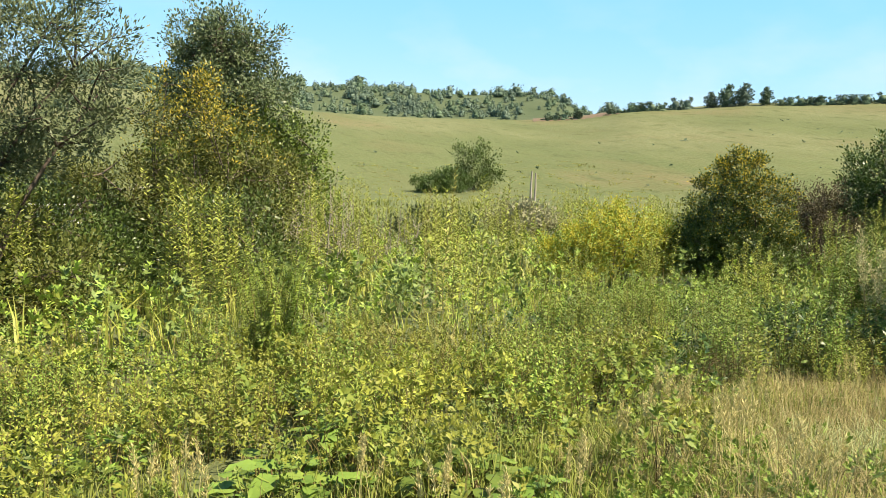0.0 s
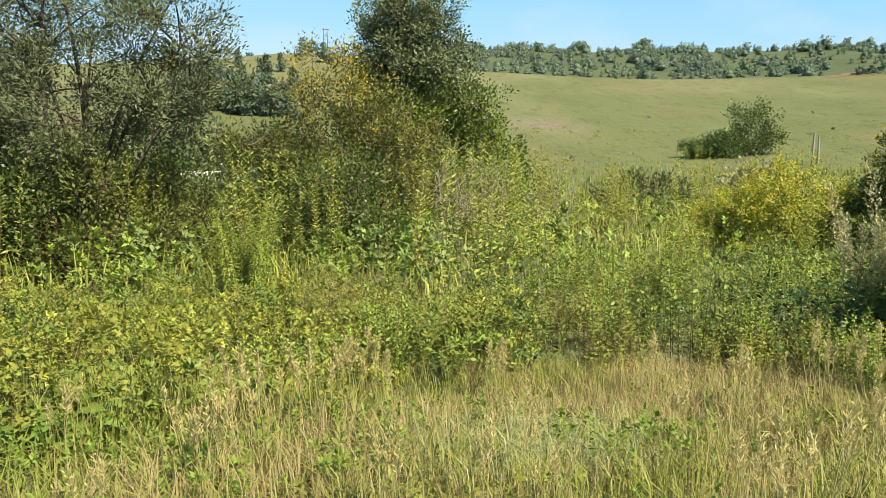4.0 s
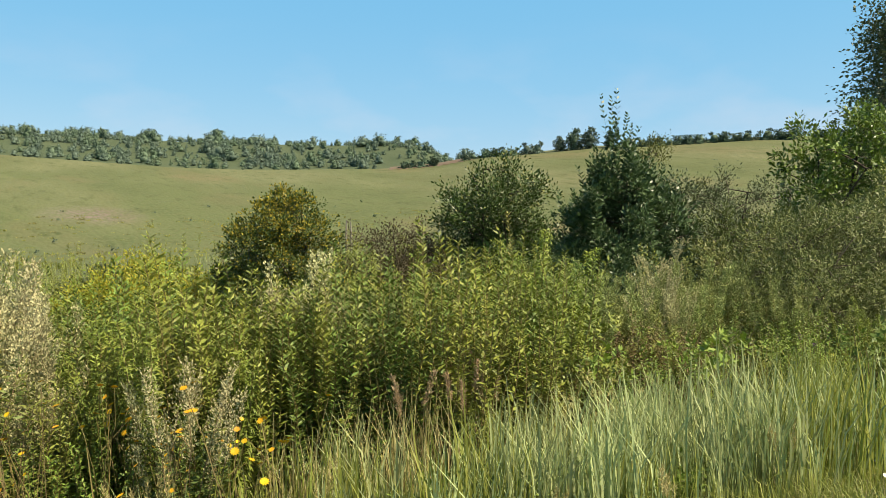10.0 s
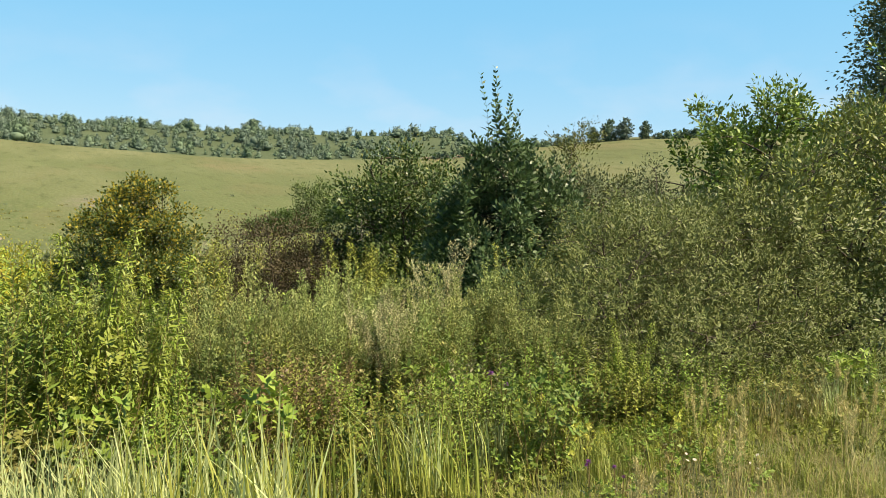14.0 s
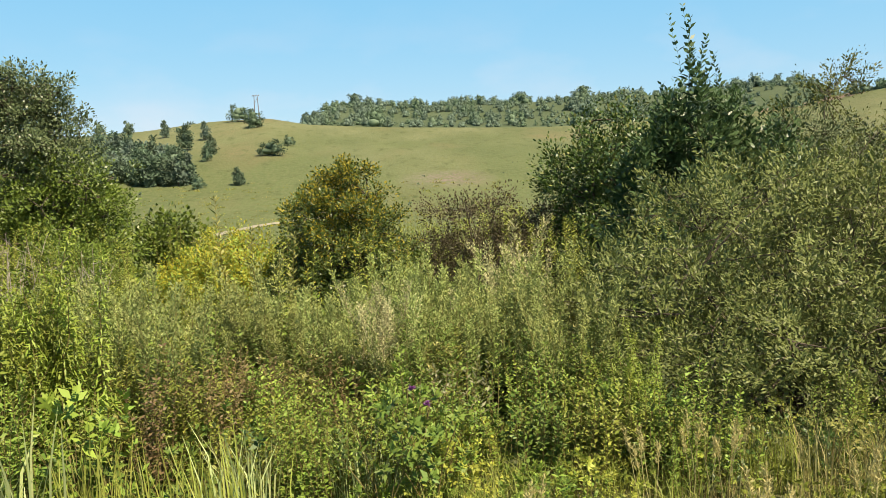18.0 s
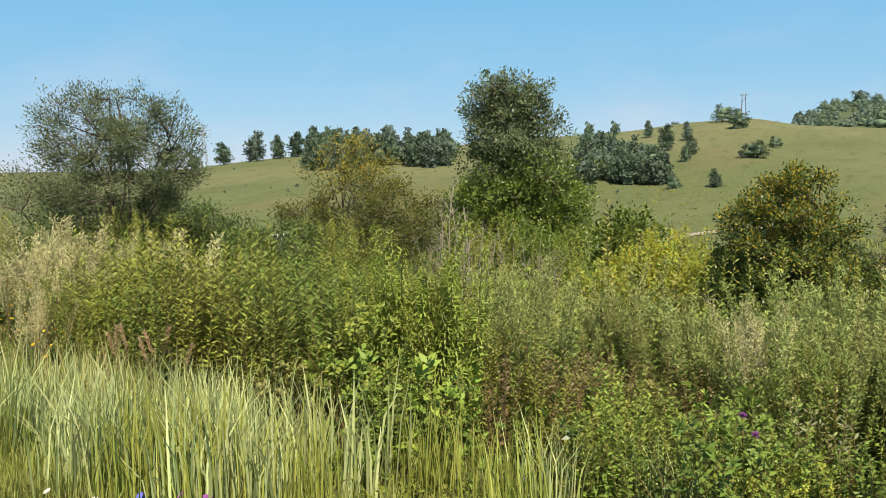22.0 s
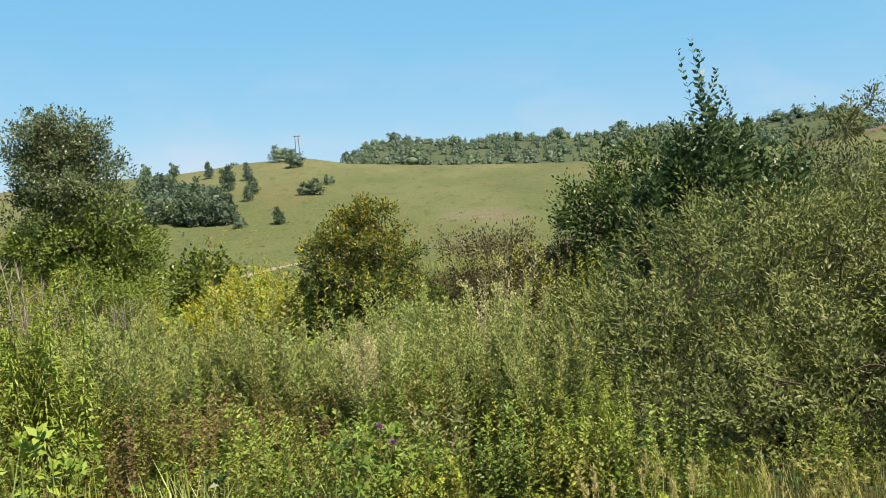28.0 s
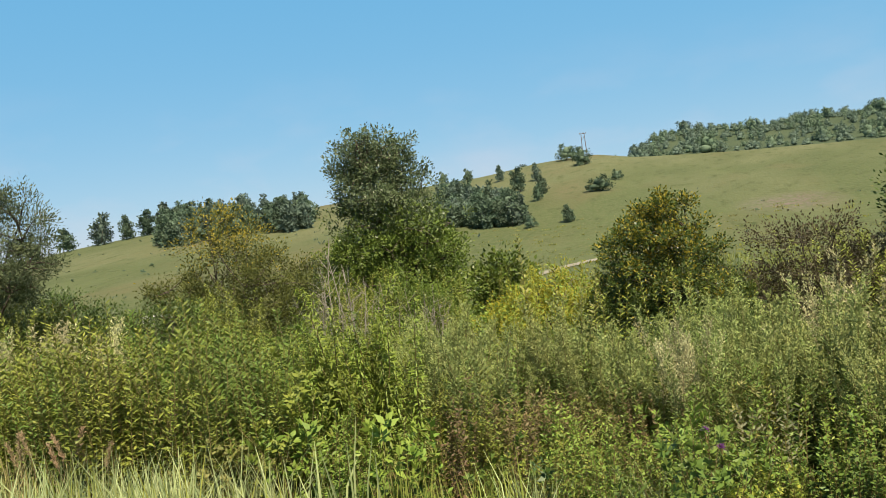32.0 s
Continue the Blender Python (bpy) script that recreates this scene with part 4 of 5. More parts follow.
def build_far():
    g = np.random.default_rng(5)
    # bearing, elevation of the foot, height and width in degrees of view
    hill = [(-21.2, 3.40, 0.90, 0.74), (-19.4, 3.40, 0.90, 0.74), (-17.1, 3.13, 1.07, 0.62), (-15.5, 4.00, 1.40, 0.90), (-14.5, 2.85, 1.15, 0.66), (-15.9, 2.19, 1.65, 0.99), (-14.2, 1.83, 1.23, 0.74), (-14.6, 1.37, 1.15, 0.66), (-12.1, 4.00, 1.07, 1.40), (-11.2, 3.56, 1.23, 1.23), (-10.2, 1.51, 1.07, 1.65), (-8.9, 2.15, 0.70, 0.74), (-12.7, -0.39, 1.15, 0.74), (-15.4, -0.46, 0.82, 0.90), (-8.7, 3.90, 0.41, 0.66), (-7.4, 3.60, 0.99, 1.07)]
    row = [(-49.1, 1.43, 1.07, 1.07), (-47.1, 1.75, 1.40, 1.07), (-44.9, 1.95, 1.89, 1.15), (-43.4, 2.13, 1.48, 0.90), (-42.1, 2.27, 1.56, 1.07)]
    for a, e, hh, ww in hill + row:
        x, y, d = cast(a, e)
        h, w = d * radians(hh) * 1.15, d * radians(ww) * 1.2
        wide = w / h
        k = 3 if wide > 1.1 else 4 if wide > 0.8 else int(g.integers(0, 2))
        base = (0.7, 0.62, 0.85, 1.3, 1.0, 0.5)[k]
        far_tree(k, x, y, h, wide / base, wide < 0.8 and g.random() < 0.4, turn=g.uniform(0, 360))
    # grove on the near slope, and the wood on the left hill
    for a0, a1, e0, e1, n, hh in ((-22, -15.8, -0.2, 2.2, 60, 2.2), (-41, -31.2, 1.3, 2.4, 100, 2.0)):
        for _ in range(n):
            s = g.random()
            a = a0 + (a1 - a0) * s
            e = e0 + (e1 - e0) * g.random() * (0.9 if n == 100 else (1 - s) * 0.9 + 0.12)
            x, y, d = cast(a, e)
            far_tree(int(g.choice([0, 2, 4, 5])), x, y, d * radians(hh) * g.uniform(0.75, 1.15), g.uniform(0.8, 1.2), g.random() < 0.3, "tree in a dense grove on the hillside", "grove trees", "grove_tree", g.uniform(0, 360))
    # trees and bushes along the right-hand skyline
    right = [(28.8, 0.82, 2.06), (30.3, 0.90, 0.82), (32.9, 0.58, 1.15), (35.0, 0.90, 3.08), (37.3, 1.32, 1.65), (39.2, 1.15, 1.07), (40.2, 1.48, 1.07), (41.3, 1.73, 1.40), (42.7, 1.15, 0.82), (44.8, 0.90, 3.29), (47.3, 0.90, 3.70), (50.5, 1.0, 3.0), (53.5, 1.2, 2.5), (57, 1.0, 3.5)]
    for a, hh, ww in right:
        x, y = -13.9 + 247 * math.sin(radians(a)), 247 * math.cos(radians(a))
        wide = ww / hh
        k = 3 if wide > 1.05 else 1
        n = max(1, int(round(wide / 0.8)))
        for i in range(n):
            off = (i - (n - 1) / 2) * ww / n * 0.9
            x, y = -13.9 + 247 * math.sin(radians(a + off)), 247 * math.cos(radians(a + off))
            far_tree(int(g.choice([2, 4])) if wide > 1.05 else 1, x, y, 247 * radians(hh) * g.uniform(0.85, 1.15), min(1.9, wide / n / 0.62), a in (37.3, 39.2, 41.3), "tree on the skyline of the far field", "skyline trees", "skyline_tree", g.uniform(0, 360), sink=0.34 if wide > 1.05 else 0.05)
    # the wood behind the far field: uncountable
    gv, gq, gi = [], [], []
    n = 0
    for i in range(900):
        a = g.uniform(-8.5, 30.5)
        r = 254 + 128 * g.random() ** 0.75
        edge = (30.5 - a) / 38
        x, y = r * math.sin(radians(a)), r * math.cos(radians(a))
        rank_ = 0.5 + 0.25 * (math.sin(a * 1.7 + 0.6 * math.sin(a * 0.9)) + math.sin(a * 4.3 + r * 0.05))
        h = g.uniform(2.0, 4.4) * (0.5 + 1.0 * rank_) * (1.45 if g.random() < 0.1 else 1) * (0.85 if a > 24 else 1)
        k = int(g.choice([0, 1, 2, 2, 4, 4, 3]))
        if i % 4 == 0:
            h, k = g.uniform(1.6, 2.8), 3
        grey = g.random() < 0.6
        for geo, mi in ((WOOD[k][0], 2), (WOOD[k][1], 1 if grey else 0)):
            v, q = moved(geo, x, y, on_land(x, y) - 0.12 * h, g.uniform(0, 6.28), h)
            gv.append(v), gq.append(q + n), gi.append(np.full(len(q), mi))
            n += len(v)
    ob = new("forest", mesh_of("forest", (np.concatenate(gv), np.concatenate(gq)), [HAZED_LEAF, HAZED_LEAF_GREY, BARK], indices=np.concatenate(gi)))
    tagged(ob, "mixed wood of green trees behind the far field", "forest", kind="stuff")


build_far()


def build_poles():
    x, y, d = cast(-10.9, 4.0)
    ob = thing("power_pole", "double wooden power pole with crossarm on the hill", "power pole", pose(x, y, on_land(x, y), 0, 0, 10))
    for s in (-0.45, 0.45):
        part("pole", tube([(s * 1.5, 0, -0.4), (s * 1.2, 0, 4), (s, 0, 7.6)], [0.13, 0.11, 0.09], 8), POLE_WOOD, ob, smooth=True)
    part("crossarm", tube([(-1.0, 0, 7.3), (0, 0, 7.32), (1.0, 0, 7.3)], [0.08, 0.08, 0.08], 6), POLE_WOOD, ob)
    part("brace", tube([(-0.6, 0, 5.2), (0, 0, 5.9), (0.5, 0, 6.7)], [0.05, 0.05, 0.05], 5), POLE_WOOD, ob)
    for s in (-0.9, 0, 0.9):
        part("insulator", tube([(s, 0, 7.38), (s, 0, 7.5), (s, 0, 7.65)], [0.05, 0.09, 0.04], 8), GALVANISED, ob)
    x, y, d = cast(-48.4, 1.5)
    ob = thing("lattice_pylon", "grey steel lattice pylon beyond the hill", "pylon", pose(x, y, on_land(x, y), 0, 0, 35))
    h, w = d * radians(3.0), 2.0
    for sx_ in (-1, 1):
        for sy_ in (-1, 1):
            part("leg", tube([(sx_ * w / 2, sy_ * w / 2, 0), (sx_ * w * 0.2, sy_ * w * 0.2, h * 0.6), (sx_ * 0.15, sy_ * 0.15, h)], [0.07, 0.055, 0.04], 4), GALVANISED, ob)
    for i in range(9):
        z0, z1 = h * i / 9, h * (i + 1) / 9
        a, b = (max(0.15, w / 2 * (1 - 1.0 * z / h)) for z in (z0, z1))
        for s in (-1, 1):
            part("lattice_bar", tube([(-s * a, -a, z0), (0, -(a + b) / 2, (z0 + z1) / 2), (s * b, -b, z1)], [0.025] * 3, 4), GALVANISED, ob)
    for z, l in ((0.98, 1.6), (0.86, 2.6), (0.74, 2.0)):
        part("arm", tube([(-l, 0, h * z), (0, 0, h * z + 0.3), (l, 0, h * z)], [0.07, 0.1, 0.07], 4), GALVANISED, ob)


build_poles()


# more kinds of weed
def bushy(rng, h=0.6, r=0.28, n=150, ln=0.08, wd=0.6, mat=WEED_GREEN, stems=5):
    """A rounded leafy weed whose leaves hide the stems."""
    k = 11
    m = max(2, n // k)
    a, u = rng.uniform(0, 2 * np.pi, m), rng.uniform(0, 1, m)
    z = h * (0.2 + 0.8 * u ** 0.7) * rng.uniform(0.75, 1.15, m)
    rad = r * np.sqrt(np.clip(1.1 - u ** 2, 0.05, 1)) * rng.uniform(0.4, 1.1, m)
    head = np.stack([np.cos(a) * rad, np.sin(a) * rad, z], 1)
    up = unit(np.stack([np.cos(a) * 0.6, np.sin(a) * 0.6, np.full(m, 0.9)], 1) + rng.normal(0, 0.25, (m, 3)))
    up, head = np.repeat(up, k, 0), np.repeat(head, k, 0)
    n = m * k
    ring = unit(np.cross(up, rng.normal(0, 1, (n, 3))))
    f = np.tile(np.linspace(0, 1, k), m)[:, None]          # tiers of leaves up each tip
    p = head + up * f * ln * 1.5
    out = ring * (1.1 - 0.6 * f) + up * (0.05 + 0.8 * f)
    l = ln * (1.25 - 0.6 * f[:, 0]) * rng.uniform(0.75, 1.25, n)
    nrm = up + ring * 0.35 + rng.normal(0, 0.2, (n, 3))
    st = [stem_line(rng, h * rng.uniform(0.7, 0.95), 0.35) for _ in range(stems)]
    return {"stem": (rooted(st, 0.005, 0.0015), STEM_GREEN), "leaves": (leaves(p, out, nrm, l, l * wd), mat)}


def hemp(rng, h=1.7, stems=4, r=0.14):
    """Tall yellow-green plant with narrow drooping leaves up all the stem."""
    st, lf = [], []
    for _ in range(stems):
        hh = h * rng.uniform(0.75, 1.05)
        path = stem_line(rng, hh, 0.14) + np.array([rng.normal(0, r), rng.normal(0, r), 0])
        st.append(path)
        n = 230
        s = 1 - 0.88 * np.linspace(0, 1, n) ** 1.2
        a = np.arange(n) * 2.4 + rng.normal(0, 0.3, n)
        out = np.stack([np.cos(a), np.sin(a), -0.15 + 0.9 * (s - 0.5)], 1)
        l = 0.1 * (1.25 - 0.75 * s) * rng.uniform(0.7, 1.2, n)
        lf.append(leaves(along(path, s), out, np.array([0, 0, 1.0]) + rng.normal(0, 0.5, (n, 3)), l, l * 0.24))
        # drooping outer halves
        mid = along(path, s) + unit(out) * l[:, None] * 0.8
        lf.append(leaves(mid, out * 0.4 + np.array([0, 0, -0.7]), out, l * 0.7, l * 0.16))
    return {"stem": (rooted(st, 0.007, 0.002, 4), STEM_GREEN), "leaves": (joined(lf), HEMP_LEAF)}


def broad_leaf(rng, size):
    """A heart-shaped burdock leaf with a wavy rim, midrib along x."""
    u, w = np.linspace(0, 1, 6), np.linspace(-1, 1, 5)
    uu, ww = np.meshgrid(u, w, indexing="ij")
    half = size * 0.42 * np.sin(np.pi * np.clip(uu * 0.93 + 0.07, 0, 1)) ** 0.6 * (1.15 - 0.5 * uu)
    x = uu * size - 0.12 * size * np.abs(ww) * (1 - uu)
    y = ww * half
    z = -0.25 * size * uu ** 2 + 0.12 * np.abs(ww) * half + 0.05 * size * np.sin(uu * 9 + ww * 4 + rng.uniform(0, 6)) * np.abs(ww)
    v = np.stack([x, y, z], -1).reshape(-1, 3)
    i, j = np.meshgrid(np.arange(5), np.arange(4), indexing="ij")
    b = i * 5 + j
    return v, np.stack([b, b + 5, b + 6, b + 1], -1).reshape(-1, 4)


def burdock(rng, n=7, size=0.26, h=0.35):
    st, lf = [], []
    for i in range(n):
        a = i * 2.4 + rng.normal(0, 0.3)
        hh, rr = h * rng.uniform(0.5, 1.2), rng.uniform(0.08, 0.28)
        tip = np.array([math.cos(a) * rr, math.sin(a) * rr, hh])
        st.append(bent((0, 0, 0), tip, 0.12, rng, 4))
        v, q = broad_leaf(rng, size * rng.uniform(0.6, 1.2))
        tl = rng.uniform(-0.35, 0.35)
        v = np.stack([v[:, 0], v[:, 1], v[:, 2] + v[:, 0] * tl], 1)
        lf.append(moved((v, q), *tip, a, 1.0))
    return {"stem": (rooted(st, 0.011, 0.006, 4), STEM_GREEN), "leaves": (joined(lf), BURDOCK_LEAF)}


def tuft(rng, h=0.75, n=46, r=0.12, w=0.0105, mat=GRASS_PALE, lean=0.4):
    p = np.column_stack([rng.normal(0, r, n), rng.normal(0, r, n), np.zeros(n)])
    return {"blades": (blades(p, h * rng.uniform(0.55, 1.1, n), w * rng.uniform(0.7, 1.3, n), lean * rng.uniform(0.2, 1.5, n), rng), mat)}


def plume_grass(rng, h=0.95, stems=3):
    st, pl = [], []
    for _ in range(stems):
        path = stem_line(rng, h * rng.uniform(0.8, 1.05), 0.16) + np.array([rng.normal(0, 0.05), rng.normal(0, 0.05), 0])
        st.append(path)
        n = 150
        s = rng.uniform(0.78, 1.0, n)
        out = rng.normal(0, 1, (n, 3)) * np.array([1, 1, 0.3]) + np.array([0, 0, 1.6])
        pl.append(leaves(along(path, s) + rng.normal(0, 0.006, (n, 3)), out, rng.normal(0, 1, (n, 3)), 0.028, 0.005))
    return {"stem": (rooted(st, 0.003, 0.0015), STEM_DRY), "plume": (joined(pl), PLUME_PINK)}


def head_disc(rng, c, r, petals=11):
    """A daisy-like flower head of flat petals facing up and outward."""
    a = np.arange(petals) * 2 * np.pi / petals
    tilt = unit(np.array([rng.normal(0, 0.4), -0.5 + rng.normal(0, 0.3), 1.0]))
    e1 = unit(np.cross(tilt, np.array([1.0, 0.2, 0.1])))
    e2 = np.cross(tilt, e1)
    d = e1 * np.cos(a)[:, None] + e2 * np.sin(a)[:, None] + tilt * 0.15
    return leaves(np.repeat([c], petals, 0), d, np.repeat([tilt], petals, 0), r, r * 0.62)


def flower_plant(rng, h=0.9, stems=4, heads=2, mat=PETAL_YELLOW, r=0.017, petals=11):
    st, hd = [], []
    for _ in range(stems):
        path = stem_line(rng, h * rng.uniform(0.65, 1.05), 0.2) + np.array([rng.normal(0, 0.07), rng.normal(0, 0.07), 0])
        st.append(path)
        for k in range(heads):
            root = along(path, np.array([0.75]))[0]
            tip = path[-1] if k == 0 else root + np.array([rng.normal(0, 0.06), rng.normal(0, 0.06), rng.uniform(0.06, 0.16)])
            if k:
                st.append(np.array([root, (root + tip) / 2, tip]))
            hd.append(head_disc(rng, tip, r * rng.uniform(0.8, 1.3), petals))
    return {"stem": (rooted(st, 0.003, 0.0016), STEM_GREEN), "flower_head": (hd, mat)}


def thistle(rng, h=0.7, stems=2):
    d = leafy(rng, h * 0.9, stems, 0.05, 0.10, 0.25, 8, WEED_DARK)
    hd, tops = [], []
    for _ in range(stems):
        c = np.array([rng.normal(0, 0.08), rng.normal(0, 0.08), h * rng.uniform(0.9, 1.05)])
        n = 60
        hd.append(leaves(np.repeat([c], n, 0), rng.normal(0, 0.6, (n, 3)) + np.array([0, 0, 0.8]), rng.normal(0, 1, (n, 3)), 0.032, 0.006))
        tops.append(tube([(c[0] * 0.3, c[1] * 0.3, 0), c * np.array([0.7, 0.7, 0.6]), c], [0.005, 0.004, 0.006], 4))
    d["stem"] = (joined([d["stem"][0], *tops]), STEM_GREEN)
    d["flower_head"] = (hd, PETAL_PURPLE)
    return d


def prototype(name, label, category, parts, at, group):
    ob = thing(name, label, category, at, group)
    for nm, (geo, mat) in parts.items():
        for gg in geo if isinstance(geo, list) else [geo]:
            part(nm, gg, mat, ob)
    return ob


def strew(name, label, category, kinds, patches, seed, group):
    """Sets plants of one kind about; kinds are ready variants, patches are (x0, x1, y0, y1, count, least size, greatest size)."""
    g = np.random.default_rng(seed)
    made = [None] * len(kinds)
    for x0, x1, y0, y1, n, s0, s1 in patches:
        left = n
        while left > 0:
            x, y = g.uniform(x0, x1), g.uniform(y0, y1)
            while on_rubble(x, y) or (category == "weed" and (in_dry_patch(x, y) or patchy(x * 3.0, y * 3.0, 2) < 0.36)):
                x, y = g.uniform(x0, x1), g.uniform(y0, y1)
            k = int((patchy(x, y, seed) * 0.7 + g.random() * 0.3) * 0.999 * len(kinds))
            size = s0 + (s1 - s0) * (0.4 * patchy(x, y, seed + 5) + 0.6 * g.random())
            stand = min(left, int(g.integers(3, 7)) if category == "weed" else 2)
            left -= stand
            for i in range(stand):                     # a stand of one kind, lower towards its rim
                out, way = (0.13 * math.sqrt(i) if i else 0.0), g.uniform(0, 2 * math.pi)
                sx_, sy_ = x + out * math.cos(way), y + out * math.sin(way)
                if on_rubble(sx_, sy_):
                    sx_, sy_ = x, y
                m = spot(sx_, sy_, g.uniform(0, 360), size * (1 - 0.55 * out) * g.uniform(0.92, 1.04), 0.02, g.normal(0, 4))
                if made[k] is None:
                    made[k] = prototype(name, label, category, kinds[k], m, group)
                else:
                    c = copy_thing(made[k], m)
                    c.matrix_basis = m


def patchy(x, y, seed):
    """A smooth value from 0 to 1 that drifts from place to place, so that kinds grow in stands."""
    return 0.5 + 0.25 * (math.sin(x * 1.9 + seed * 1.3 + 1.1 * math.sin(y * 1.3)) + math.sin(y * 2.3 - x * 0.8 + seed * 2.1))


def before_track(x, y):
    az, r = np.degrees(np.arctan2(x - 1.7, y)), np.hypot(x, y)
    return (np.abs(az + 13.5) < 4.5) & (r > 52) & (r < 86)


def mass(name, label, category, kinds, patches, seed):
    """The same plants past counting, in one mesh of kind stuff."""
    g = np.random.default_rng(seed)
    mats, vs, qs, ix, n = [], [], [], [], 0
    for x0, x1, y0, y1, cnt, s0, s1 in patches:
        xs, ys = g.uniform(x0, x1, cnt), g.uniform(y0, y1, cnt)
        keep = (~on_rubble(xs, ys) | (g.random(cnt) < (0.34 if name in ("low_weeds", "dry_grass") else 0))) & ~before_track(xs, ys)
        if name == "weed_undergrowth":
            keep &= ~in_dry_patch(xs, ys) & np.array([patchy(x * 3.0, y * 3.0, 2) > 0.33 for x, y in zip(xs, ys)])
        xs, ys = xs[keep], ys[keep]
        zs = land(xs, ys)
        for x, y, z in zip(xs, ys, zs):
            near = max(abs(x + 5), y) < 20
            sc, tn = s0 + (s1 - s0) * (0.6 * patchy(x, y, seed) + 0.4 * g.random() if near else g.random()), g.uniform(0, 6.28)
            k = int((patchy(x, y, seed + 3) * 0.75 + g.random() * 0.25) * 0.999 * len(kinds)) if near else int(g.integers(0, len(kinds)))
            for geo, mat in kinds[k].values():
                if mat not in mats:
                    mats.append(mat)
                for gg in geo if isinstance(geo, list) else [geo]:
                    v, q = moved(gg, x, y, z - 0.02, tn, sc)
                    vs.append(v), qs.append(q + n), ix.append(np.full(len(q), mats.index(mat)))
                    n += len(v)
    ob = new(name, mesh_of(name, (np.concatenate(vs), np.concatenate(qs)), mats, indices=np.concatenate(ix)))
    return tagged(ob, label, category, kind="stuff")


def build_weeds():
    g = np.random.default_rng(77)
    mug = [mugwort(g, 1.5 + 0.1 * i, 4 + i % 3) for i in range(5)]
    mug_green = [mugwort(g, 1.45 + 0.1 * i, 5, 0.2, MUG_BUD_GREEN) for i in range(3)]
    nettle = [leafy(g, 0.9, 9, 0.13, 0.058, 0.42, 20, m) for m in (WEED_GREEN, WEED_LIME, WEED_GREEN, WEED_LIME)] + [leafy(g, 0.75, 8, 0.14, 0.07, 0.48, 13, WEED_DEEP)]
    verge = [leafy(g, 0.8, 11, 0.17, 0.06, 0.46, 14, m, bare=0.2, droop=0.1) for m in (VERGE_GREEN, VERGE_GREEN, WEED_LIME, WEED_GREEN)] + [leafy(g, 0.75, 8, 0.16, 0.08, 0.55, 10, VERGE_GREEN)]
    silver = [leafy(g, 0.85, 7, 0.14, 0.075, 0.3, 12, SILVER_LEAF, droop=0.0)]
    tall = [leafy(g, 1.5, 8, 0.13, 0.078, 0.27, 34, m, droop=0.2) for m in (WEED_GREEN, WEED_DEEP, WEED_GREEN)]
    rust = [leafy(g, 1.0, 7, 0.13, 0.05, 0.5, 24, WEED_RUST) for _ in range(2)]
    hmp = [hemp(g) for _ in range(3)]
    bur = [burdock(g, 11, 0.17, 0.42) for _ in range(3)] + [burdock(g, 7, 0.22, 0.4)]
    pale = [tuft(g, 0.85, n, 0.14, w, m, 0.34) for n, w, m in ((30, 0.016, GRASS_PALE), (44, 0.010, GRASS_PALE), (40, 0.009, GRASS_GREEN), (36, 0.013, GRASS_PALE), (40, 0.007, GRASS_DRY))]
    grn = [tuft(g, 0.5, 38, 0.13, 0.0065, GRASS_GREEN, 0.6) for _ in range(3)]
    dry = [tuft(g, 0.42, 50, 0.17, 0.0045, m, 0.9) for m in (GRASS_DRY, GRASS_DRY, GRASS_DRY, GRASS_PALE)]
    bsh = [bushy(g, 0.55 + 0.08 * i, 0.24, n, l, 0.48, m) for i, (n, l, m) in enumerate(((280, 0.034, WEED_GREEN), (150, 0.055, WEED_LIME), (230, 0.04, WEED_DEEP), (260, 0.036, WEED_OLIVE), (120, 0.068, WEED_LIME), (200, 0.042, WEED_GREEN)))]
    bsh_verge = [bushy(g, 0.55 + 0.06 * i, 0.25, n, l, 0.5, m) for i, (n, l, m) in enumerate(((260, 0.036, VERGE_GREEN), (150, 0.055, WEED_LIME), (230, 0.042, VERGE_GREEN), (200, 0.046, WEED_DEEP)))]
    # dark leaf colours put shade into the gaps between the taller weeds
    shade_fill = [bushy(g, 0.6, 0.27, 150, 0.045, 0.42, m, 3) for m in (WEED_DEEP, WEED_DARK, WEED_DARK)]
    fill_verge = [bushy(g, 0.6, 0.27, 150, 0.048, 0.45, m, 3) for m in (VERGE_GREEN, WEED_LIME, VERGE_GREEN, WEED_DEEP)]
    low = [bushy(g, 0.3, 0.22, 90, 0.04, 0.5, m, 3) for m in (WEED_GREEN, WEED_LIME)]
    rank = [bushy(g, 0.6, 0.3, 110, 0.065, 0.45, m, 2) for m in (WEED_GREEN, WEED_LIME, MUG_LEAF)] + [tuft(g, 0.6, 16, 0.2, 0.016, GRASS_GREEN, 0.6)]
    olive = [bushy(g, 0.95, 0.28, 330, 0.036, 0.36, m, 7) for m in (WEED_OLIVE, WEED_OLIVE, WEED_GREEN, WEED_LIME)]
    # counted plants
    strew("mugwort", "tall pale-budded mugwort with grey-green leaves", "weed", mug, [(-7.0, -5.4, 4.6, 6.0, 46, 0.85, 1.15), (-5.6, -4.8, 4.6, 5.8, 5, 0.6, 0.85), (-7.2, -6.6, 4.5, 5.3, 12, 0.65, 0.95), (-4.6, -3.4, 4.6, 5.6, 5, 0.7, 0.95), (0.0, 2.0, 5.4, 6.4, 4, 0.7, 0.95), (0.1, 1.9, 6.4, 7.6, 4, 1.0, 1.15), (-5.2, -4.3, 3.7, 4.3, 3, 0.45, 0.65), (-7.4, -6.8, 3.9, 4.5, 8, 0.4, 0.6)], 1, "mugwort")
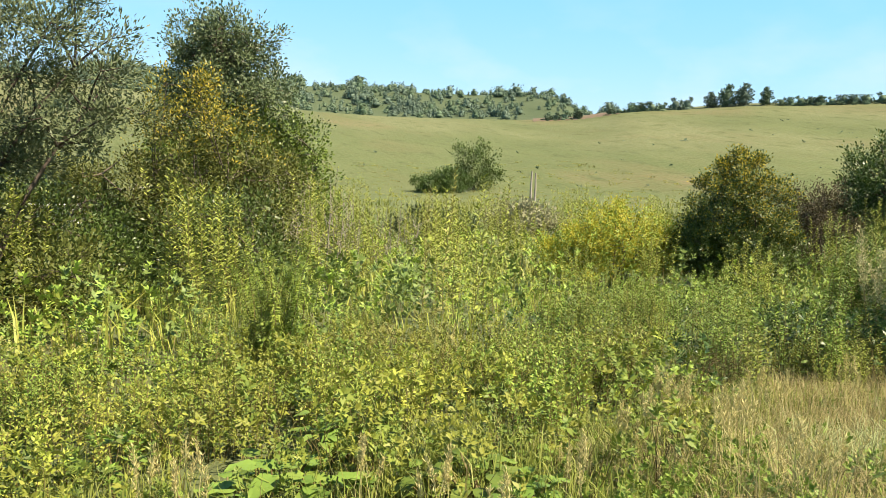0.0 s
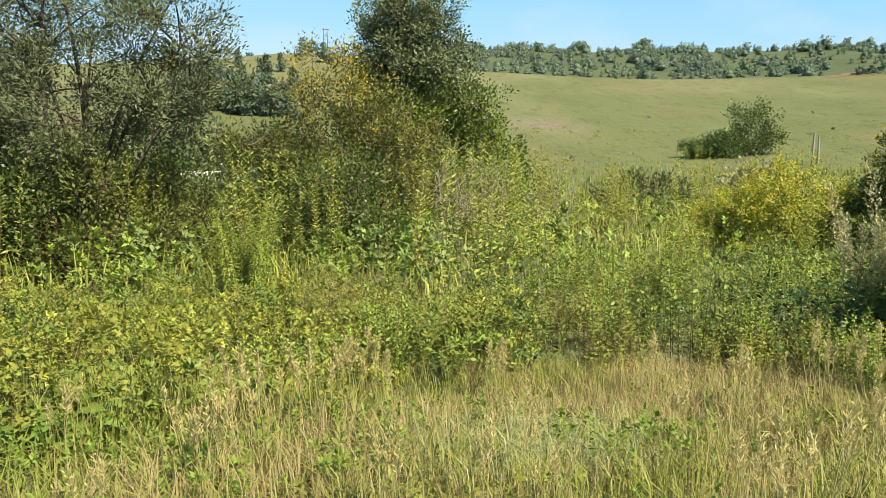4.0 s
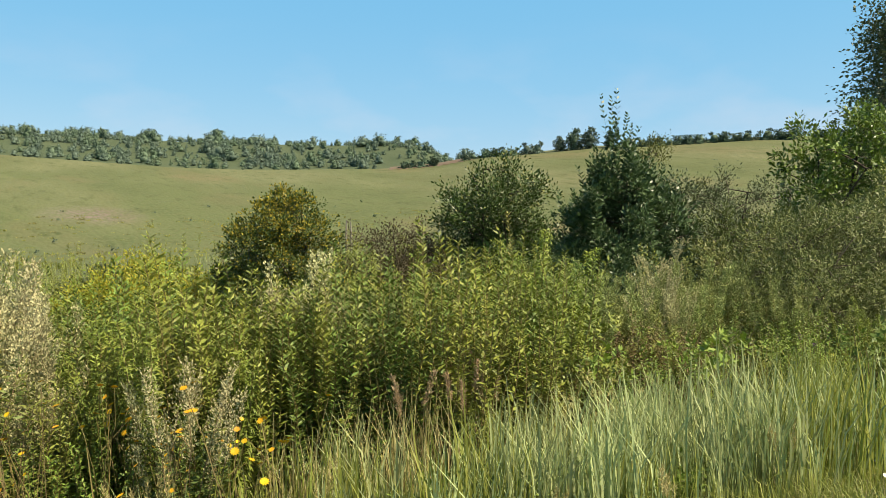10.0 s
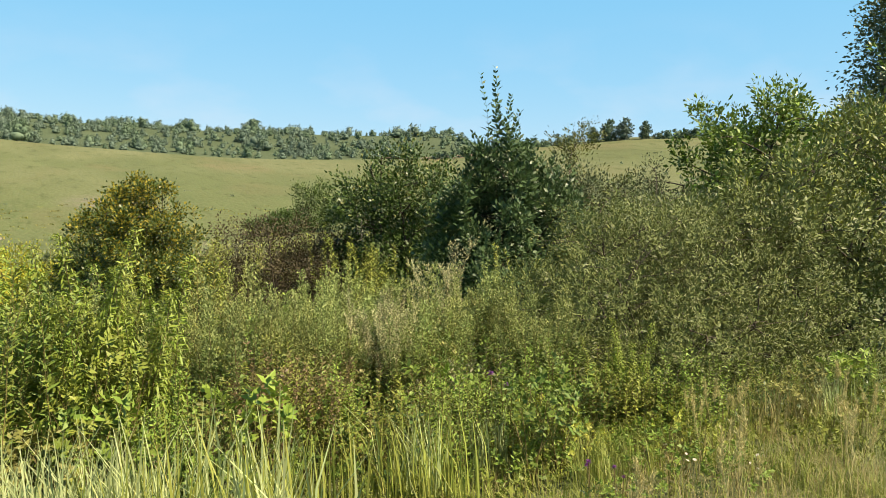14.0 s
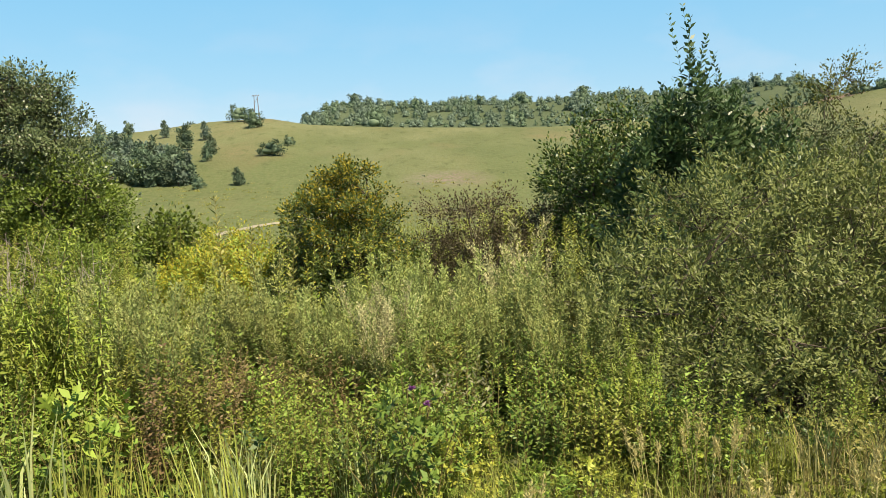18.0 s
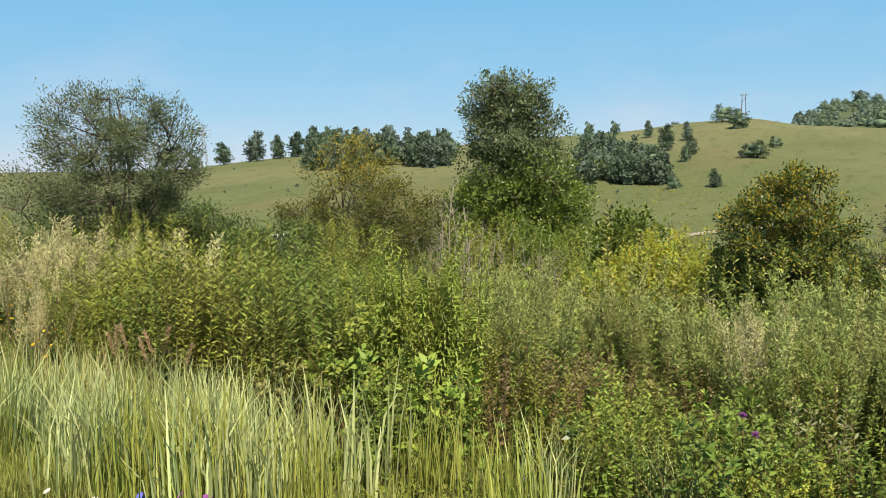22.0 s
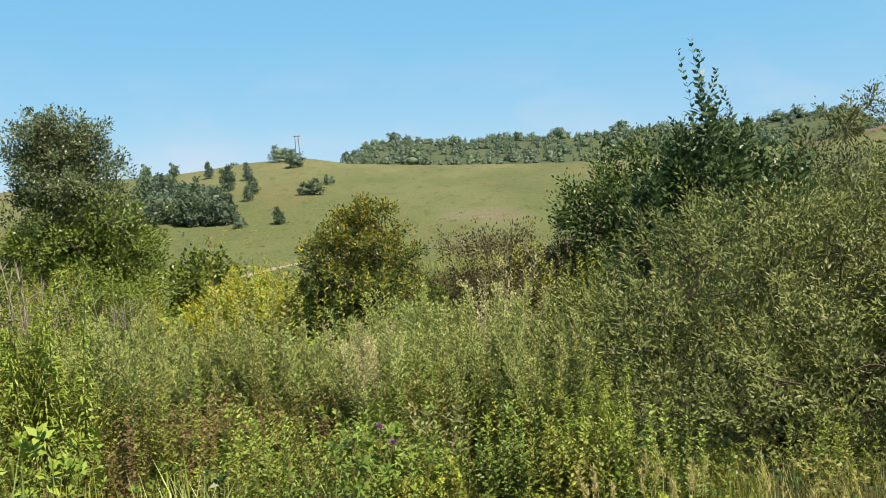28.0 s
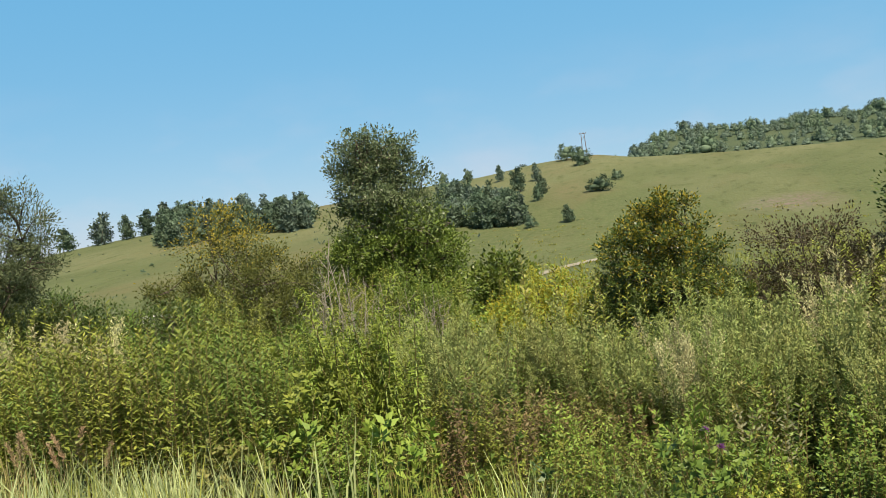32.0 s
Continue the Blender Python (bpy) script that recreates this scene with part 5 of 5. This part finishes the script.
    strew("mugwort", "tall green mugwort with small yellowish buds", "weed", mug_green, [(-0.8, 2.3, 5.4, 6.8, 34, 0.75, 1.0), (-0.6, 2.4, 6.3, 8.0, 36, 0.95, 1.2), (-2.6, 0.2, 6.5, 9, 18, 0.95, 1.25), (-4.4, -3.2, 4.6, 6.0, 6, 0.7, 0.9)], 31, "green mugwort")
    strew("hemp_plant", "tall yellow-green weed with narrow drooping leaves", "weed", hmp, [(-2.2, -1.5, 4.85, 5.4, 17, 0.95, 1.15), (-5.4, -3.0, 5.6, 7.6, 12, 0.8, 1.05), (-5.1, -4.4, 4.4, 5.2, 8, 0.7, 0.9), (-12.9, -11.8, 8.0, 9.5, 7, 0.9, 1.1), (1.9, 2.4, 4.4, 4.8, 3, 0.55, 0.65)], 2, "hemp plants")
    strew("tall_weed", "tall leafy green weed on thin stems", "weed", tall, [(-5.4, -4.3, 4.3, 5.2, 22, 0.7, 0.9), (-4.4, -3.6, 4.1, 4.9, 20, 0.92, 1.1), (-3.6, -2.2, 4.0, 5.2, 34, 1.0, 1.22), (-4.7, -3.0, 4.3, 7.2, 58, 0.9, 1.2), (-3.0, -1.2, 4.6, 7.2, 38, 0.7, 1.0), (-1.4, 2.2, 4.4, 6.8, 44, 0.55, 0.9), (-9.4, -6.6, 6.4, 9.0, 26, 0.45, 0.7), (-6.4, -4.6, 5.9, 8.5, 34, 0.9, 1.2), (-14.5, -10.5, 7.6, 9.6, 18, 0.5, 0.7)], 3, "tall weeds")
    strew("bushy_weed", "rounded leafy weed in the roadside thicket", "weed", bsh, [(-1.6, 2.4, 3.9, 5.2, 40, 0.6, 1.2), (-4.4, -1.6, 3.9, 5.2, 36, 0.8, 1.3), (2.0, 5.5, 3.6, 4.9, 36, 0.5, 0.8)], 4, "bushy weeds")
    strew("bushy_weed", "bright rounded leafy weed on the verge", "weed", bsh_verge, [(-15.5, -9.8, 3.8, 8.0, 90, 0.7, 1.15), (0.8, 2.8, 3.6, 4.7, 34, 0.5, 0.95)], 44, "bushy verge weeds")
    strew("olive_weed", "dense olive-green weed with small leaves", "weed", olive, [(-1.6, 2.4, 4.5, 6.6, 26, 0.7, 1.05), (-3.0, 0.6, 6.4, 8.6, 24, 0.9, 1.3), (-9.4, -7.4, 5.6, 8.0, 14, 0.5, 0.75), (-15.5, -10.0, 6.2, 8.8, 40, 0.6, 0.9)], 41, "olive weeds")
    strew("leafy_weed", "leafy green weed on upright stems", "weed", nettle, [(-6.9, -4.4, 4.25, 4.8, 30, 0.55, 0.9), (-7.8, -6.8, 4.3, 5.2, 18, 0.5, 0.85), (-7.8, -7.1, 3.4, 4.6, 14, 0.5, 0.75), (-1.6, 2.4, 4.0, 5.6, 100, 0.6, 1.05), (-4.4, -1.6, 4.1, 5.6, 30, 0.8, 1.2), (-9.6, -7.0, 4.6, 6.5, 30, 0.6, 0.9)], 14, "leafy weeds")
    strew("leafy_weed", "bright green leafy weed in a low dense stand", "weed", verge, [(-15.5, -9.6, 3.9, 8.5, 150, 0.6, 1.0)], 15, "verge weeds")
    strew("silvery_weed", "weed with upturned silvery leaves", "weed", silver, [(0.6, 1.9, 4.8, 5.8, 6, 0.8, 1.1)], 16, "silvery weeds")
    strew("rusty_weed", "weed with reddish brown drying leaves", "weed", rust, [(-1.3, 0.5, 4.7, 6.2, 30, 0.75, 1.1), (-9.8, -8.2, 4.8, 6, 5, 0.5, 0.7)], 5, "rusty weeds")
    strew("burdock", "low burdock with broad heart-shaped leaves", "weed", bur, [(-13.6, -10.6, 3.8, 5.8, 34, 0.5, 0.85), (-10.0, -8.8, 5.0, 6.2, 3, 0.6, 0.8), (-1.8, 0.2, 4.2, 5.2, 12, 0.8, 1.2)], 6, "burdocks")
    strew("reed_grass", "tuft of tall pale green reed grass", "grass", pale, [(-4.3, -0.9, 2.5, 3.9, 120, 0.6, 1.12), (-5.0, -4.2, 2.8, 3.6, 12, 0.6, 0.9), (-0.9, 0.6, 3.2, 4.2, 12, 0.6, 0.9), (2.4, 4.6, 4.0, 4.6, 12, 0.5, 0.7)], 7, "reed grass tufts")
    strew("plume_grass", "grass stalks with pinkish seed plumes", "grass", [plume_grass(g) for _ in range(3)], [(-3.4, -1.6, 3.8, 4.4, 5, 0.9, 1.1), (-8, -6.8, 2.8, 3.8, 3, 0.6, 0.8)], 8, "plume grass")
    strew("yellow_flower", "thin-stemmed weed with bright yellow flower heads", "flower", [flower_plant(g) for _ in range(4)], [(-5.6, -4.4, 2.95, 3.9, 9, 0.75, 1.1), (-6.2, -4.2, 3.9, 4.6, 9, 0.9, 1.15)], 9, "yellow flowers")
    strew("white_flower", "small weed with white flower heads", "flower", [flower_plant(g, 0.5, 3, 1, PETAL_WHITE, 0.016)], [(-6.9, -4.5, 2.7, 3.4, 4, 0.7, 1.2), (0.5, 2.5, 2.4, 3.4, 4, 0.5, 0.8)], 10, "white flowers")
    strew("thistle", "thistle with a purple flower head", "flower", [thistle(g), thistle(g, 0.6, 1)], [(0.3, 1.2, 2.4, 2.9, 2, 0.5, 0.7), (-1.4, -0.8, 2.6, 3.0, 1, 0.5, 0.6), (0.4, 1.2, 4.2, 4.5, 1, 0.9, 1.0)], 12, "thistles")
    for x, y, h, mat, name, label in ((-1.73, 2.7, 0.31, PETAL_BLUE, "cornflower", "cornflower with a small blue head"), (-1.44, 2.4, 0.18, PETAL_BLUE, "cornflower", "cornflower with a small blue head"), (-1.13, 2.5, 0.26, PETAL_PURPLE, "knapweed", "knapweed with a purple flower head"), (-1.05, 2.6, 0.3, PETAL_PURPLE, "knapweed", "knapweed with a purple flower head"), (-1.2, 2.55, 0.27, PETAL_PURPLE, "knapweed", "knapweed with a purple flower head"), (-1.47, 2.2, 0.2, PETAL_WHITE, "yarrow", "yarrow with a flat white flower head"), (-1.75, 2.1, 0.17, PETAL_WHITE, "yarrow", "yarrow with a flat white flower head")):
        prototype(name, label, "flower", flower_plant(g, h, 1, 1, mat, 0.024, 13), spot(x, y), "meadow flowers")
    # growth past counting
    mass("weed_undergrowth", "dense low green weeds under the taller plants", "undergrowth", [shade_fill[1], shade_fill[0], shade_fill[1], shade_fill[2], nettle[3], nettle[0], shade_fill[1]], [(-9.8, -4.4, 5.4, 9.5, 190, 0.7, 1.3), (-4.6, 2.6, 4.0, 9.5, 260, 0.4, 1.3), (2.0, 8.5, 3.8, 5.2, 110, 0.35, 0.7), (-9.8, -7.0, 3.6, 5.6, 60, 0.35, 0.7)], 21)
    mass("weed_undergrowth", "dense low bright green weeds on the verge", "undergrowth", fill_verge, [(-16.5, -9.6, 3.5, 9.5, 420, 0.5, 1.2)], 29)
    mass("low_weeds", "small low weeds among the verge grass", "undergrowth", low, [(-12, -6.8, 2.3, 4.8, 150, 0.5, 1.0), (-6.9, -4.4, 2.6, 4.6, 130, 0.6, 1.2), (-4.4, 5.5, 2.6, 4.2, 300, 0.5, 1.1), (-16, -10.5, 2.6, 4.2, 150, 0.6, 1.2)], 26)
    mass("meadow_growth", "rank growth of weeds and grass falling to the valley", "undergrowth", rank + tall[:1], [(-26, -8, 9.5, 18, 460, 1.1, 1.8), (-8, -2, 9.5, 15, 220, 0.6, 1.1), (-2, 10, 9.5, 15, 300, 0.9, 1.6), (-14, 8, 15, 30, 560, 1.1, 1.9)], 22)
    mass("dry_grass", "thin dry straw-yellow grass on the verge", "grass", dry, [(-11.6, -6.9, 1.9, 4.5, 500, 0.45, 1.1), (-16, -11, 1.6, 3.2, 120, 0.5, 1.0), (-7.0, 5.5, 1.5, 3.0, 240, 0.3, 0.7), (-10.2, -7.0, 4.2, 5.8, 170, 0.6, 1.1), (-0.6, 6.0, 2.6, 4.2, 130, 0.35, 0.7)], 23)
    mass("green_grass", "short green grass among the verge weeds", "grass", grn, [(-16, -10.4, 2.0, 5.0, 300, 0.6, 1.1), (-10.5, -6.6, 2.0, 5.4, 330, 0.4, 0.95), (-6.6, -4.2, 2.4, 4.4, 80, 0.4, 0.8), (-4.4, 5.5, 1.9, 4.6, 330, 0.4, 0.85), (-4.4, 4.5, 1.3, 2.5, 420, 0.3, 0.62)], 24)
    seed = []
    for _ in range(3):
        d = plume_grass(g, 0.6, 5)
        v, q = d["plume"][0]
        d["stem"] = (d["stem"][0], STEM_STRAW)
        d["plume"] = ((v, q[::2]), GRASS_DRY)
        seed.append(d)
    mass("seed_grass", "thin grass stalks with pale seed heads on the verge", "grass", seed, [(-11.6, -6.9, 2.0, 4.6, 45, 0.7, 1.1), (-15.5, -11, 2.2, 4.0, 15, 0.7, 1.1), (-5, 4.5, 2.2, 4.0, 24, 0.6, 1.0)], 28)
    big = [tuft(g, 0.8, 18, 0.5, 0.05, m, 0.7) for m in (GRASS_GREEN, GRASS_GREEN, GRASS_PALE, WEED_GREEN)]
    mass("valley_grass", "tall rough grass over the valley floor", "grass", big, [(-40, 30, 18, 40, 800, 0.7, 1.2), (-60, 55, 40, 75, 700, 0.7, 1.2)], 25)
    # hill scrub shares the haze-tinted leaf colours of the far trees
    scrub = [bushy(g, 0.7, 0.6, 12, 0.5, 0.6, m, 1) for m in (HAZED_LEAF, HAZED_LEAF_GREY)] + [tuft(g, 0.6, 14, 0.6, 0.09, m, 0.8) for m in (HAZED_LEAF_GREY, HAZED_LEAF_GREY)]
    mass("hill_scrub", "scattered tussocks and scrub over the hill fields", "undergrowth", scrub, [(-120, 150, 95, 150, 90, 0.3, 0.7), (-190, -60, 40, 190, 90, 0.3, 0.8)], 27)


build_weeds()


def build_hill_grass():
    g = np.random.default_rng(91)
    kinds = [tuft(g, 0.5, 14, 0.6, 0.1, m, 1.1) for m in (GRASS_GREEN, WEED_OLIVE, WEED_GREEN)]
    mass("hill_grass", "rough grass tussocks and low scrub over the hill fields", "grass", kinds, [(-70, 60, 76, 130, 900, 0.3, 0.8)], 92)


build_hill_grass()


def build_stones():
    g = np.random.default_rng(8)
    shapes = []
    for i in range(5):
        bm = bmesh.new()
        bmesh.ops.create_icosphere(bm, subdivisions=1, radius=0.5)
        for v in bm.verts:
            n = noise.noise(v.co * 3.1 + Vector((i * 7.1, 0, 0)))
            v.co *= 1 + 0.7 * n
            v.co.z = max(-0.3, min(0.26 + 0.1 * v.co.x, v.co.z))
        me = bpy.data.meshes.new("stone")
        bm.to_mesh(me)
        bm.free()
        me.materials.append(STONE)
        shapes.append(me)
    tri = np.linspace(0, 2 * np.pi, 25)[:-1]
    rings = [(0.25, 0.03), (0.6, 0.025), (0.9, 0.01), (1.05, -0.05)]
    v = np.array([(-6.25 + 0.45 * k * (1 + 0.12 * math.sin(3 * a + 1)) * math.cos(a), 3.9 + 1.0 * k * (1 + 0.12 * math.sin(3 * a + 1)) * math.sin(a), z) for k, z in rings for a in tri])
    v[:, 2] += land(v[:, 0], v[:, 1]) + 0.02 * np.sin(v[:, 0] * 19) * np.sin(v[:, 1] * 23)
    q = [[k * 24 + j, k * 24 + (j + 1) % 24, (k + 1) * 24 + (j + 1) % 24, (k + 1) * 24 + j] for k in range(3) for j in range(24)] + [[0, 23 - j, 22 - j, j + 1] for j in range(1, 11)]
    tagged(part("rubble_mound", (v, np.array(q)), RUBBLE_SOIL, smooth=True), "low heap of grey rubble and soil on the verge", "rubble heap")
    for i in range(290):
        if i < 250:
            a, k = g.uniform(0, 6.28), g.random() ** 0.55
            x, y = -6.25 + 0.55 * k * math.cos(a), 3.85 + 1.05 * k * math.sin(a)
        else:
            x, y = g.uniform(-8.0, -5.4), g.uniform(2.5, 3.9)
        s = 0.035 + 0.19 * g.random() ** 3
        ob = new("stone", shapes[i % 5])
        ob.matrix_basis = pose(x, y, on_land(x, y) + 0.02 + s * 0.1, g.normal(0, 14), g.normal(0, 14), g.uniform(0, 360)) @ Matrix.Diagonal((s * g.uniform(0.8, 1.4), s, s * g.uniform(0.5, 0.9), 1))
        tagged(ob, "pale broken stone in a rubble heap" if i < 250 else "pale loose stone on the grass verge", "stone", "rubble stones")
    # grit and pebbles between the stones, past counting
    vs, qs, n = [], [], 0
    for _ in range(700):
        a, k = g.uniform(0, 6.28), g.random() ** 0.6
        x, y = -6.25 + 0.75 * k * math.cos(a), 3.8 + 1.25 * k * math.sin(a)
        s = g.uniform(0.008, 0.028)
        p = np.array([x, y, on_land(x, y) + 0.02])
        corner = np.array([(-1, -1, -1), (1, -1, -1), (1, 1, -1), (-1, 1, -1), (-1, -1, 1), (1, -1, 1), (1, 1, 1), (-1, 1, 1)]) * s * g.uniform(0.5, 1.0, (8, 3))
        vs.append(p + corner)
        qs.append(np.array([(4, 5, 6, 7), (0, 1, 5, 4), (1, 2, 6, 5), (2, 3, 7, 6), (3, 0, 4, 7)]) + n)
        n += 8
    tagged(part("grit", (np.concatenate(vs), np.concatenate(qs)), STONE), "pale grit and pebbles strewn over the rubble heap", "gravel", kind="stuff")
    # single tall flower stalks above the weeds, and bleached dry sticks on the verge
    for x, y, h in ((-0.7, 7.0, 2.45), (-0.45, 7.3, 1.9), (-0.2, 7.1, 2.05), (-11.0, 8.6, 2.3), (-10.6, 8.8, 2.2)):
        d = leafy(g, h, 1, 0.01, 0.09, 0.3, 44, WEED_OLIVE, droop=0.0, lean=0.06)
        prototype("tall_stalk", "single tall leafy stalk above the weeds", "weed", d, spot(x, y), "tall stalks")
    for x, y, h, l in ((-6.85, 2.9, 0.62, -0.3), (-6.5, 3.0, 0.4, -0.2), (-7.2, 3.0, 0.35, 0.25)):
        ob = tagged(part("dry_stick", tube(bent((0, 0, -0.05), (l * 0.6, 0.05, h), 0.05, g, 6), np.linspace(0.006, 0.003, 6), 5), DEADWOOD), "bleached dry stick standing on the verge", "stick", "dry sticks")
        ob.matrix_basis = spot(x, y)
    # drooping dead plume across the rubble
    ob = thing("bent_weed", "bent pale dry weed stalk with feathery plume", "weed", spot(-7.0, 4.4))
    path = bent((0, 0, 0), (-1.05, -0.75, 0.4), 0.35, g, 8)
    part("stem", tube(path, np.linspace(0.008, 0.003, 8), 4), STEM_DRY, ob)
    n = 1300
    s = g.uniform(0.35, 1.0, n)
    out = g.normal(0, 0.5, (n, 3)) + np.array([-0.9, -0.6, 0.1])
    part("plume", leaves(along(path, s) + g.normal(0, 0.022, (n, 3)), out, g.normal(0, 1, (n, 3)), 0.045, 0.012), MUG_BUD, ob)


build_stones()


def build_block():
    bm = bmesh.new()
    bmesh.ops.create_cube(bm, size=1.0, matrix=Matrix.Diagonal((1.9, 0.7, 2.1, 1)))
    bmesh.ops.bevel(bm, geom=list(bm.edges), offset=0.04, segments=2, affect="EDGES")
    me = bpy.data.meshes.new("concrete_block")
    bm.to_mesh(me)
    bm.free()
    me.materials.append(rough_mat("white_concrete", [(0.62, 0.62, 0.60), (0.72, 0.72, 0.70), (0.78, 0.78, 0.77)], 3, 0.8))
    ob = new("concrete_block", me)
    ob.matrix_basis = pose(-15.9, 19.6, on_land(-15.9, 19.6) + 1.0, 0, 0, 12)
    tagged(ob, "whitewashed concrete block half hidden among the shrubs", "concrete block")


build_block()
